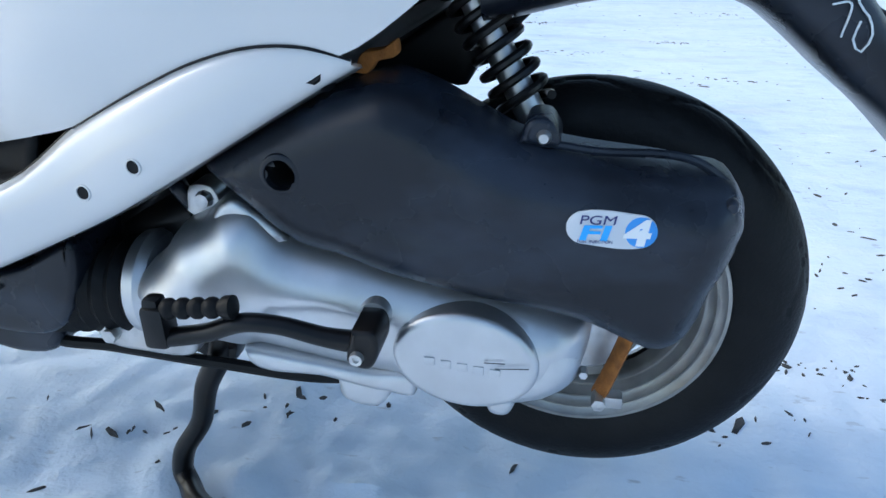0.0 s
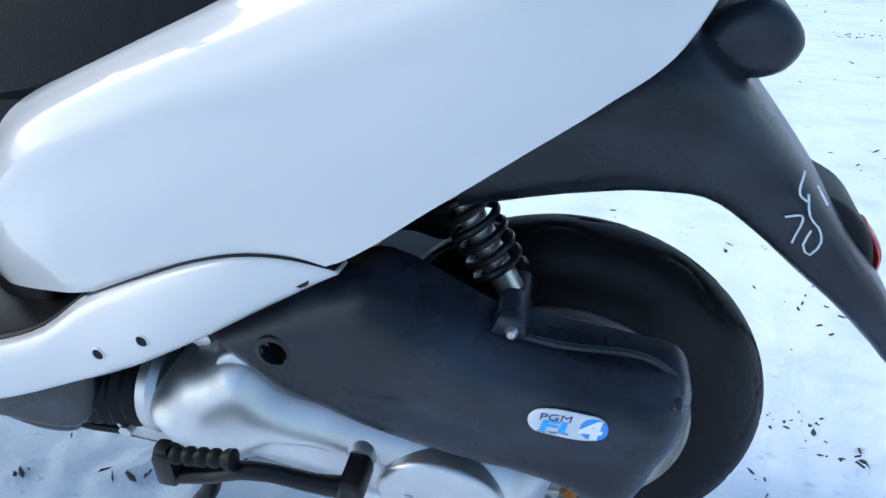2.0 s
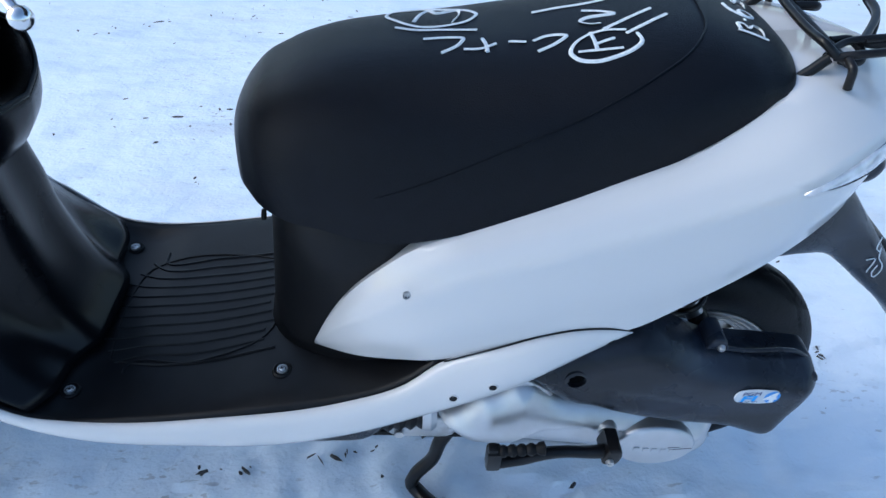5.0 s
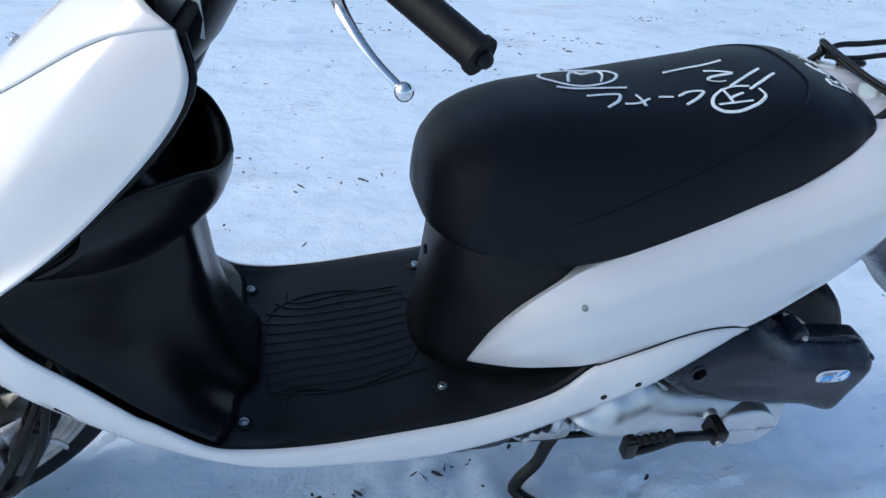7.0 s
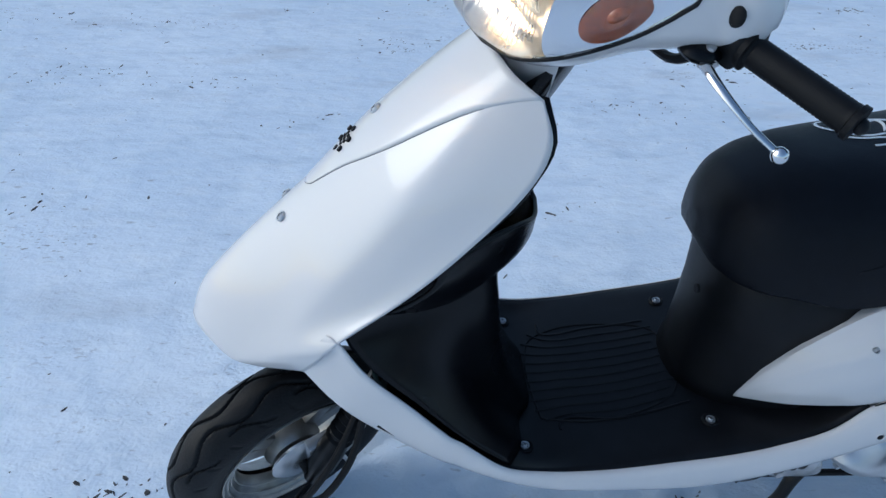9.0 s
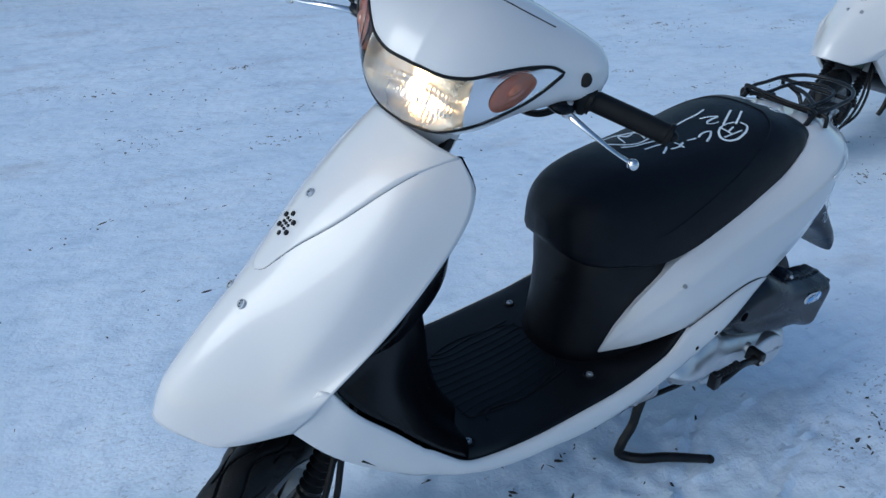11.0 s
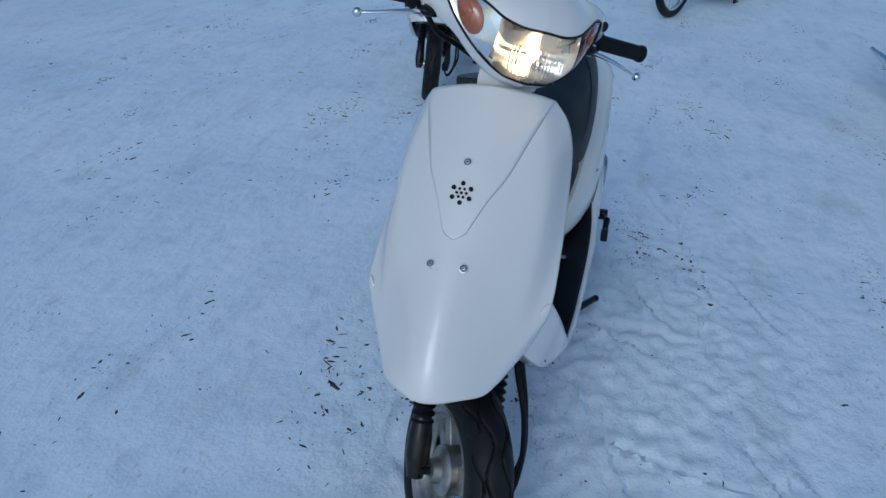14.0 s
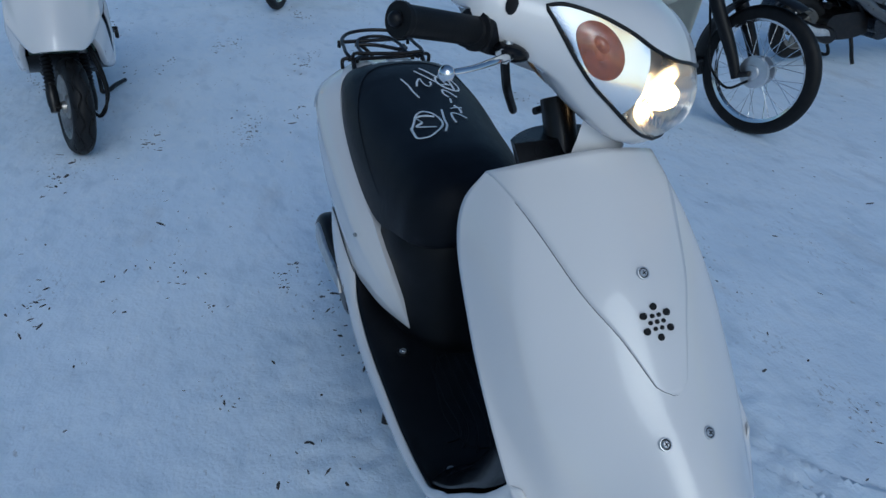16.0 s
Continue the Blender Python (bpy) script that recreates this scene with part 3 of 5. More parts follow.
def add_cowl(top, moved):
    """Handlebar cowl with its lamps, grips and levers."""
    bm = bmesh.new()
    ys = np.linspace(-0.206, 0.206, 121)
    angles = np.linspace(-math.pi, math.pi, 120, endpoint=False)
    vs = [[bm.verts.new(cowl_point(y, a)) for a in angles] for y in ys]
    for i in range(len(ys) - 1):
        for j in range(len(angles)):
            k = (j + 1) % len(angles)
            c = (vs[i][j].co + vs[i + 1][k].co) / 2
            opening = c.x < -0.06 and abs(c.y) < 0.160 and lamp_front(c.y, 0) + 0.001 < c.z < lamp_front(c.y, 1) - 0.001 and math.cos(angles[j]) > 0
            if not opening:
                bm.faces.new((vs[i][j], vs[i][k], vs[i + 1][k], vs[i + 1][j]))
    bm.faces.new(vs[0])
    bm.faces.new(vs[-1][::-1])
    cowl = part("handlebar_cowl", tidy(bm), PAINT[0], top, "glossy white handlebar cowl round the lamps", moved=moved)
    # joint line of the upper cover
    seam = [cowl_point(y, 1.46 + 0.5 * abs(y), 0.0005) for y in np.linspace(-0.12, 0.12, 25)]
    part("joint_line", tube(seam, 0.0009, 6), GREY, cowl, moved=moved)
    # rim of the opening
    loop = [cowl_at(y, lamp_front(y, 0)) for y in np.linspace(-0.161, 0.161, 80)] + [cowl_at(y, lamp_front(y, 1)) for y in np.linspace(0.161, -0.161, 80)]
    loop.append(loop[0])
    part("lamp_gasket", tube(loop, 0.0023, 8, closed=True), BLACK, cowl, "black rubber gasket round the headlamp", moved=moved)
    # reflector bowl
    def bowl(y0, y1, depth, ny=30, nw=18, w0=0.0, w1=1.0, facet=0.0):
        rows = []
        for i, y in enumerate(np.linspace(y0, y1, ny)):
            r = []
            for j, w in enumerate(np.linspace(w0, w1, nw)):
                p = cowl_at(y, lamp_front(y, w))
                e = (1 - abs(2 * (y - y0) / (y1 - y0) - 1) ** 2.2) * (1 - abs(2 * (w - w0) / (w1 - w0) - 1) ** 2.2)
                p.z += (lamp_front(y, 0.5) - p.z) * 0.5 * e if depth > 0.03 else 0.0
                p.x += depth * e + facet * (abs(math.sin(i * 0.9)) - 0.5 + 0.8 * math.cos(j * 0.75)) * e + 0.002
                r.append(p)
            rows.append(r)
        return tidy(rows_mesh(rows))

    lamp = part("headlamp", bowl(-0.078, 0.078, 0.052, 90, 40, facet=0.0014), REFLECTOR, top, "lit headlamp with a clear lens and chrome reflector", moved=moved)
    for side in (-1, 1):
        part("lamp_surround", bowl(side * 0.078, side * 0.160, 0.008, 16, 14), SURROUND, lamp, moved=moved)
        def lens_patch(cy, cw, ry, rw, out):
            rows = []
            for q in np.linspace(0.02, 1, 9):
                ring = []
                for a in np.linspace(0, 2 * math.pi, 32, endpoint=False):
                    y, w = cy + ry * q * math.cos(a), cw + rw * q * math.sin(a)
                    p = cowl_at(side * y, lamp_front(y, w))
                    ring.append(p + Vector((0.005 - out * (1 - q * q), side * out * 0.5 * (1 - q * q), 0)))
                rows.append(ring)
            return tidy(rows_mesh(rows, True))

        indicator = part("turn_signal", lens_patch(0.119, 0.50, 0.0195, 0.40, 0.004), ORANGE, top, "amber turn signal lens beside the headlamp", moved=moved)
        part("lens_dome", lens_patch(0.121, 0.56, 0.0085, 0.18, 0.007), ORANGE, indicator, moved=moved)
    part("bulb", lathe([(0.001, -0.112), (0.0075, -0.109), (0.0105, -0.101), (0.0095, -0.09), (0.005, -0.075)], 20, "x", (-0.080, 0.0, 0.932)), BULB, lamp, "glowing warm bulb", moved=moved)
    glass = part("lens", bowl(-0.160, 0.160, -0.006, 60, 20), CLEAR, lamp, "clear curved lens", moved=moved)
    glass.visible_shadow = False
    # holes, grips, levers
    for side, word in ((-1, "left"), (1, "right")):
        p = cowl_at(side * 0.187, 0.985, 0.0006)
        part("bar_hole", ball((p.x, p.y, p.z), (0.006, 0.0085, 0.0105)), HOLE, cowl, moved=moved)
        inner = Vector((-0.042, side * 0.196, 0.950))
        outer = Vector((-0.030, side * 0.318, 0.945))
        d = (outer - inner).normalized()
        prof = [(0.0, 0.021), (0.006, 0.0215), (0.007, 0.0165)] + [(0.010 + 0.0042 * k + q, 0.0150 + (0.0006 if q else 0)) for k in range(25) for q in (0.0, 0.002)] + [(0.116, 0.0156), (0.117, 0.0176), (0.123, 0.0176), (0.124, 0.006)]
        g = lathe([(r, h) for h, r in prof], 24, "z")
        g.transform(Matrix.Translation(inner) @ d.to_track_quat("Z", "Y").to_matrix().to_4x4())
        grip = part("handle_grip", g, SOFT_RUBBER, top, "black ribbed rubber handle grip", moved=moved)
        part("bar_end", ball(outer + d * 0.003, 0.008), BLACK, grip, moved=moved)
        bracket = part("lever_bracket", tube([(-0.050, side * 0.155, 0.945), (-0.066, side * 0.170, 0.937), (-0.076, side * 0.186, 0.933)], [0.012, 0.0135, 0.010], 6, 8, flat=0.75), STEEL, top, "cast alloy brake lever bracket", moved=moved)
        part("bracket_screw", lathe([(0.0005, -0.012), (0.005, -0.012), (0.005, 0.012), (0.0005, 0.012)], 12, "z", (-0.072, side * 0.178, 0.937)), STEEL, bracket, moved=moved)
        lev = tube([(-0.073, side * 0.172, 0.934), (-0.085, side * 0.198, 0.933), (-0.091, side * 0.232, 0.927), (-0.089, side * 0.262, 0.918), (-0.083, side * 0.290, 0.910)], [0.007, 0.006, 0.0048, 0.004, 0.004], 12, 24, flat=0.7)
        # solid dark lump put in for the shade of the lever's recess
        part("lever_recess", ball((-0.070, side * 0.166, 0.938), (0.022, 0.024, 0.011)), GLOSS_BLACK, top, moved=moved)
        lever = part("brake_lever", lev, CHROME, top, "silver brake lever with a ball end", moved=moved)
        part("lever_ball", ball((-0.0825, side * 0.293, 0.909), 0.0085), CHROME, lever, moved=moved)
        part("switch_box", joined(pillow([(-0.06, 0.93), (-0.06, 0.965), (-0.02, 0.97), (-0.012, 0.935)], side * 0.165, side * 0.2, 0.006, 24, 3)), BLACK, top, moved=moved)
    part("speedometer_hood", tidy(rows_mesh([[(-0.05 + 0.055 * t, y, 1.034 + 0.010 * math.sin(t * 3.1) * (1 - (y / 0.065) ** 2)) for y in np.linspace(-0.060, 0.060, 13)] for t in np.linspace(0, 1, 9)])), PAINT[0], top, solid=0.003, moved=moved)
    # brake cable and hose below the bars
    for side in (-1, 1):
        part("cable", tube([(-0.066, side * 0.17, 0.935), (-0.06, side * 0.14, 0.905), (-0.04, side * 0.09, 0.885), (-0.02, side * 0.03, 0.86)], 0.0055, 8, 24), SOFT_RUBBER, top, moved=moved)
    return cowl


def make_scooter(place, steer, marked, label, paint=None):
    PAINT[0] = paint or WHITE
    top = tagged(new("scooter"), label, "scooter", "white scooters")
    top.matrix_world = place
    turn = Matrix.Translation(HEAD) @ Matrix.Rotation(radians(steer), 4, HEAD_AXIS) @ Matrix.Translation(-HEAD)

    # wheels and fork
    add_wheel(top, "rear_wheel", REAR_AXLE, TYRE_R, tread=0.002)
    add_wheel(top, "front_wheel", FRONT_AXLE, 0.197, moved=turn, fine=marked)
    up = Vector((math.sin(radians(RAKE)), 0, math.cos(radians(RAKE))))
    for side in (-1, 1):
        a = Vector(FRONT_AXLE) + Vector((0.012, side * 0.072, -0.01))
        leg = part("fork_leg", tube([a - up * 0.014, a - up * 0.006, a + up * 0.09, a + up * 0.105], [0.016, 0.0235, 0.0235, 0.018], 16, 16), BLACK_STEEL, top, "black front fork leg", moved=turn)
        ring = []
        for k in range(49):
            ring.append((0.0165 + 0.0065 * math.cos(k * math.pi / 6) ** 2, 0.095 + k * 0.0026))
        bel = lathe(ring, 20, "z")
        bel.transform(Matrix.Translation(a) @ up.to_track_quat("Z", "Y").to_matrix().to_4x4())
        part("gaiter", bel, SOFT_RUBBER, leg, "ribbed rubber gaiter", moved=turn)
        part("stanchion", tube([a + up * 0.2, a + up * 0.36], 0.016, 14), STEEL, leg, moved=turn)
    part("axle", lathe([(0.004, -0.072), (0.008, -0.072), (0.008, 0.072), (0.004, 0.072)], 16, "y", FRONT_AXLE), BLACK_STEEL, top, moved=turn)
    part("steering_yoke", tube([Vector((-0.27, -0.08, 0.50)), Vector((-0.262, 0, 0.515)), Vector((-0.27, 0.08, 0.50))], 0.02, 12, 10), BLACK_STEEL, top, moved=turn)
    part("steering_stem", tube([HEAD - HEAD_AXIS * 0.53, HEAD - HEAD_AXIS * 0.08], 0.022, 14), BLACK_STEEL, top, moved=turn)
    caliper = part("brake_plate", joined(lathe([(0.02, -0.036), (0.046, -0.038), (0.050, -0.044), (0.042, -0.050), (0.02, -0.052)], 40, "y", FRONT_AXLE), box((-0.455, -0.062, 0.205), (-0.40, -0.040, 0.255), 0.006)), ALU, top, "dull alloy front brake with its arm", moved=turn)
    part("brake_lever_arm", tube([(-0.425, -0.066, 0.225), (-0.40, -0.07, 0.19), (-0.392, -0.072, 0.165)], 0.006, 8, 10, flat=0.5), STEEL, caliper, moved=turn)
    for dx, dy in ((0.0, 0.0), (0.022, -0.012)):
        part("front_hose", tube([(-0.325, -0.072, 0.50), (-0.385, -0.094 + dy, 0.40), (-0.445 + dx, -0.118 + dy, 0.315), (-0.492 + dx, -0.118 + dy, 0.240), (-0.512 + dx, -0.104, 0.192), (-0.496 + dx * 0.6, -0.088, 0.166), (-0.455, -0.074, 0.172), (-0.425, -0.066, 0.190)], 0.0056, 8, 48), SOFT_RUBBER, top, "thin black brake hose", moved=turn)
    add_cowl(top, Matrix.Translation((0.004, 0, 0.009)) @ turn)
    part("steering_neck", lathe([(0.062, -0.075), (0.064, -0.05), (0.075, -0.02), (0.078, 0.01)], 24, "z", (-0.085, 0, 0.885), caps=False, arc=(radians(125), radians(235))), PAINT[0], top, moved=turn)

    # front shell
    ss, us = np.linspace(0, 1, 61), np.linspace(0, 1, 37)
    rows = [[shell_point(s, u, side=-1) for u in us[::-1]] + [shell_point(s, u, side=1) for u in us[1:]] for s in ss]
    shell = part("front_shell", tidy(rows_mesh(rows)), PAINT[0], top, "glossy white front leg shield with the fender", solid=0.003, sharp=40)
    # the lid with its V-shaped joint
    tip = 4.05 / 8
    rows, rim = [], []
    for s in np.linspace(0, 1, 40):
        want = (0.122 * (1 - s) + 0.014 * s + 0.004 * math.sin(math.pi * s)) * min(1.0, max(0.03, (1 - s) / 0.045)) ** 0.5
        lo, hi = 0.0, 1.0
        for _ in range(18):
            wv = (lo + hi) / 2
            lo, hi = (wv, hi) if abs(shell_point(s * tip, wv).y) < want else (lo, wv)
        rows.append([shell_point(s * tip, abs(u) * wv, 0.0021, -1 if u < 0 else 1) for u in np.linspace(-1, 1, 25)])
    rim = [r[0] for r in rows] + [r[-1] for r in rows[::-1]]
    lid = part("front_lid", tidy(rows_mesh(rows)), PAINT[0], top, "white inspection lid with a fine joint", solid=0.002)
    part("joint_line", tube([p + Vector((0.0005, 0, -0.0004)) for p in rim], 0.0006, 6), GREY, lid)
    nrm = Vector((-0.74, 0, 0.67))
    c = shell_point(0.25, 0.0, 0.0050)
    for at in (c,):
        screw(at, nrm, 0.0078, lid)
    for side in (-1, 1):
        p = shell_point(0.612, 0.135, 0.0035, side)
        screw(p, Vector((-0.7, side * 0.12, 0.7)), 0.0075, shell)
    hc = shell_point(0.37, 0.0, 0.0048)
    e1 = Vector((0, 1, 0))
    e2 = nrm.cross(e1).normalized()
    holes = [(0.0, 0.0, 0.0028)] + [(0.0085 * math.cos(k * math.pi / 3), 0.0085 * math.sin(k * math.pi / 3), 0.0026) for k in range(6)] + [(0.0175 * math.cos(k * math.pi / 3 + math.pi / 6), 0.0175 * math.sin(k * math.pi / 3 + math.pi / 6), 0.0042) for k in range(6)]
    for a, b, r in holes:
        d = lathe([(0.0003, 0.0004), (r, 0.0), (r * 0.9, -0.004)], 12, "z")
        d.transform(Matrix.Translation(hc + e1 * a + e2 * b) @ nrm.to_track_quat("Z", "Y").to_matrix().to_4x4())
        part("horn_hole", d, HOLE, lid)

    # skirts
    for side in (-1, 1):
        t, l = smooth_line(SKIRT_TOP, 70), smooth_line(SKIRT_LOW, 70)
        rows = []
        for a, b in zip(t, l):
            full = float(np.interp(a[0], [-0.34, -0.2, 0.0, 0.3, 0.5, 0.58], [0.0, 0.006, 0.013, 0.014, 0.010, 0.002]))
            r = []
            for v in np.linspace(0, 1, 11):
                p = a * (1 - v) + b * v
                p[1] -= full * math.sin(math.pi * v) ** 0.45 if 0 < v < 1 else 0
                r.append(Vector(p))
            r.append(r[-1] + Vector((0, 0.02, -0.004)))
            rows.append(r)
        rows.insert(0, [p + Vector((-0.016, 0.010, 0.004)) for p in rows[0]])
        bm = tidy(rows_mesh(rows))
        skew(bm)
        bm = bm if side < 0 else mirrored(bm)
        skirt_copy = bm.copy()
        skirt = part("floor_skirt", bm, PAINT[0], top, "glossy white side skirt below the footboard" if PAINT[0] == WHITE else "", solid=0.003)
        surface = BVHTree.FromBMesh(skirt_copy)
        for x, z in ((0.433, 0.392), (0.389, 0.370)):
            hit, nrm, _, _ = surface.ray_cast(Vector((x, side * 0.4, z)), Vector((0, -side, 0)))
            if nrm.y * side < 0:
                nrm = -nrm
            place_m = Matrix.Translation(hit + nrm * 0.0016) @ nrm.to_track_quat("Z", "Y").to_matrix().to_4x4()
            h = lathe([(0.0003, 0.0001), (0.0046, 0.0004), (0.0050, -0.002)], 20, "z")
            h.transform(place_m)
            part("screw_hole", h, HOLE, skirt)
            h = lathe([(0.0046, 0.0), (0.0050, 0.0010), (0.0060, 0.0008), (0.0064, -0.001)], 24, "z", caps=False)
            h.transform(place_m)
            part("hole_rim", h, PAINT[0], skirt)
        skirt_copy.free()
        # dark joint between skirt and body cover
        line = [Vector(p) + Vector((0, -0.0016, 0.0006)) for p in smooth_line(SKIRT_TOP[10:], 40)]
        line = [skewed(p) if side < 0 else Matrix.Scale(-1, 4, (0, 1, 0)) @ skewed(p) for p in line]
        part("joint_line", tube(line, 0.0012, 6), BLACK, skirt)

    # footboard
    zs = lambda x: float(by_x(FLOOR, x)[0])
    rows = []
    edge = smooth_line(SKIRT_TOP[3:11], 60)
    for x, y, z in edge:
        f = zs(x)
        rows.append([Vector((x, (-y - 0.001 - 0.0262 * (x + 0.2)) * q, f + (z - f - 0.002) * max(0, (abs(q) - 0.86) / 0.14) ** 1.5)) for q in np.linspace(-1, 1, 41)])
    board = part("footboard", tidy(rows_mesh(rows)), BLACK, top, "black plastic footboard with ribs and screws", solid=0.004)
    for k in range(12):
        y = -0.105 + k * 0.019
        x1 = 0.165 - 0.02 * abs(math.sin(k))
        pts = [(-0.085 + 0.05 * (abs(y) / 0.1) ** 2, y * 1.12 + 0.006, 0), (-0.03, y, 0), (0.06, y * 0.97 - 0.004, 0), (x1, y * 0.90, 0)]
        part("rib", tube([(a, b, zs(a) + 0.0022) for a, b, _ in smooth_line(pts, 24)], 0.0021, 6, flat=0.9), BLACK, board)
    hatch = [(-0.055, -0.085), (-0.062, -0.03), (-0.062, 0.04), (-0.05, 0.085), (0.0, 0.105), (0.08, 0.1), (0.15, 0.07), (0.165, 0.0), (0.15, -0.07), (0.08, -0.1), (0.0, -0.102), (-0.055, -0.085)]
    part("hatch_joint", tube([(a, b, zs(a) + 0.0026) for a, b in smooth_line(hatch, 60)], 0.0013, 6, closed=True), SOFT_RUBBER, board)
    for x, y in ((-0.088, -0.137), (-0.088, 0.137), (0.181, -0.135), (0.181, 0.135)):
        z = zs(x) + 0.003
        part("screw_cup", lathe([(0.0005, 0.0005), (0.0085, 0.0), (0.0105, 0.0022), (0.0125, 0.0006), (0.0128, -0.002)], 20, "z", (x, y, z)), SOFT_RUBBER, board)
        screw((x, y, z + 0.002), (0, 0, 1), 0.0068, board)

    # inner leg shield
    side_l = smooth_line(SHIELD_EDGE + SKIRT_TOP[1:5], 46)
    mid = [(0.0, -0.155, 0.835), (0.12, -0.175, 0.78), (0.25, -0.190, 0.71), (0.40, -0.185, 0.635), (0.48, -0.150, 0.585), (0.6, -0.137, 0.52), (0.75, -0.126, 0.43), (0.9, -0.098, 0.345), (1.0, -0.070, 0.302)]
    rows = []
    for i, e in enumerate(side_l):
        t = i / (len(side_l) - 1)
        mx, mz = by_x(mid, t)
        deep = float(np.interp(t, [0, 0.3, 0.5, 0.75, 1], [0.01, 0.03, 0.05, 0.03, 0.0]))
        tab = [(0, mx, 0, mz), (0.3, mx - 0.004, e[1] * 0.34, mz), (0.45, mx - 0.02 - deep * 0.5, e[1] * 0.47, mz * 0.96 + e[2] * 0.04), (0.72, (mx + e[0]) / 2 - deep * 0.6, e[1] * 0.76, mz * 0.45 + e[2] * 0.55), (1, e[0] + 0.007, e[1] + 0.009, e[2] - 0.001)]
        half = [by_x(tab, u) for u in np.linspace(0, 1, 20)]
        rows.append([Vector(p) for p in half[::-1]] + [Vector((p[0], -p[1], p[2])) for p in half[1:]])
    inner = part("inner_leg_shield", tidy(rows_mesh(rows)), GLOSS_BLACK, top, "matt black inner leg shield", solid=0.003)
    # open pocket across the shield
    rim_l = smooth_line([(-0.222, -0.163, 0.640), (-0.180, -0.145, 0.664), (-0.125, -0.105, 0.664), (-0.095, -0.055, 0.645), (-0.085, 0, 0.636)], 18)
    low_l = smooth_line([(-0.285, -0.160, 0.575), (-0.235, -0.14, 0.565), (-0.180, -0.095, 0.553), (-0.152, -0.045, 0.545), (-0.147, 0, 0.542)], 18)
    rows = []
    for v in np.linspace(0, 1, 10):
        r = [Vector(a * (1 - v) + b * v) + Vector((0.018 * math.sin(math.pi * v), 0, 0)) for a, b in zip(rim_l, low_l)]
        rows.append(r + [Vector((p.x, -p.y, p.z)) for p in r[-2::-1]])
    pocket = part("front_pocket", tidy(rows_mesh(rows)), GLOSS_BLACK, top, "open black plastic pocket behind the leg shield", solid=0.004)
    part("pocket_lip", tube([p for p in rows[0]], 0.003, 8), BLACK, pocket)
    rows = []
    for z, x, w, d in ((0.70, -0.150, 0.055, 0.04), (0.74, -0.124, 0.06, 0.045), (0.79, -0.082, 0.068, 0.045), (0.835, -0.056, 0.074, 0.045), (0.858, -0.044, 0.076, 0.04)):
        rows.append([Vector((x - d * abs(q) ** 2.2 * 1.0, w * q, z)) for q in np.linspace(-1, 1, 17)] + [Vector((x - d - 0.012, w * q, z)) for q in (1, 0, -1)])
    part("column_cover", tidy(rows_mesh(rows, True, True)), GLOSS_BLACK, top, "black steering column cover")

    # middle cover below the seat
    rows = []
    for z, xf, w, xs in ((0.325, 0.150, 0.085, 0.235), (0.36, 0.158, 0.085, 0.24), (0.42, 0.163, 0.082, 0.26), (0.48, 0.168, 0.088, 0.285), (0.53, 0.172, 0.10, 0.30), (0.57, 0.180, 0.09, 0.30), (0.60, 0.20, 0.06, 0.29)):
        left = smooth_line([(xf, 0, z), (xf + 0.006, -w * 0.55, z), (xf + 0.03, -w, z), (xf + 0.065, -w - 0.025, z), (xs + 0.06, -0.138 if z < 0.56 else -0.115, z)], 14)
        rows.append([Vector(p) for p in left[::-1]] + [Vector((p[0], -p[1], p[2])) for p in left[1:]])
    mid_cover = part("centre_cover", tidy(rows_mesh(rows)), BLACK, top, "black plastic cover between seat and footboard", solid=0.003)
    part("cover_clip", lathe([(0.0004, 0.0), (0.007, 0.0), (0.007, 0.004)], 14, "x", (0.158, -0.03, 0.50)), HOLE, mid_cover)

    # body covers
    for side in (-1, 1):
        n = 64
        even = lambda t: np.array([by_x([(k, *p) for k, p in enumerate(t)], q) for q in np.linspace(0, len(t) - 1, n)])
        U, K, K2, L = even(COVER_TOP), even(CREASE_UP), even(CREASE_LOW), even(COVER_LOW)
        K2[np.linspace(0, len(CREASE_UP) - 1, n) <= 7] = K[np.linspace(0, len(CREASE_UP) - 1, n) <= 7]
        rows = []
        for i in range(n):
            t = i / (n - 1)
            inward = float(np.interp(U[i][0], [0.216, 0.34, 0.5, 0.66, 0.72, 0.9], [0.04, 0.06, 0.10, 0.12, 0.14, 0.14]))
            I = np.array((U[i][0] + (0.01 if t < 0.4 else 0.0), min(-0.0262 * (U[i][0] + 0.2) + 0.0003, U[i][1] + inward), U[i][2] + (0.008 if U[i][0] > 0.68 else -0.01)))
            dent = np.array((0, 0, -0.013 * math.exp(-(((U[i][0] - 0.60) / 0.045) ** 2))))
            r = [I + dent, U[i] * 0.6 + I * 0.4 + np.array((0, 0, 0.001)) + dent, U[i] + dent * 0.5]
            bow = 0.005 * math.sin(math.pi * min(1, t * 1.05))
            for v in np.linspace(0, 1, 8)[1:]:
                p = U[i] * (1 - v) + K[i] * v
                r.append(p + dent * 0.5 * (1 - v) ** 2 + np.array((0, -bow * math.sin(math.pi * v) ** 2 * 0.7, bow * math.sin(math.pi * v) ** 2 * 0.7)))
            rows.append([Vector(p) for p in r])
        bm = rows_mesh(rows)
        rows = []
        for i in range(n):
            t = i / (n - 1)
            r = []
            for v in np.linspace(0, 1, 12):
                p = K2[i] * (1 - v) + L[i] * v
                p[1] -= 0.007 * math.sin(math.pi * v) ** 2 * math.sin(math.pi * min(1, t * 1.1)) if t < 0.9 else 0
                r.append(Vector(p))
            r.append(r[-1] + Vector((0, 0.025, 0.002)))
            rows.append(r)
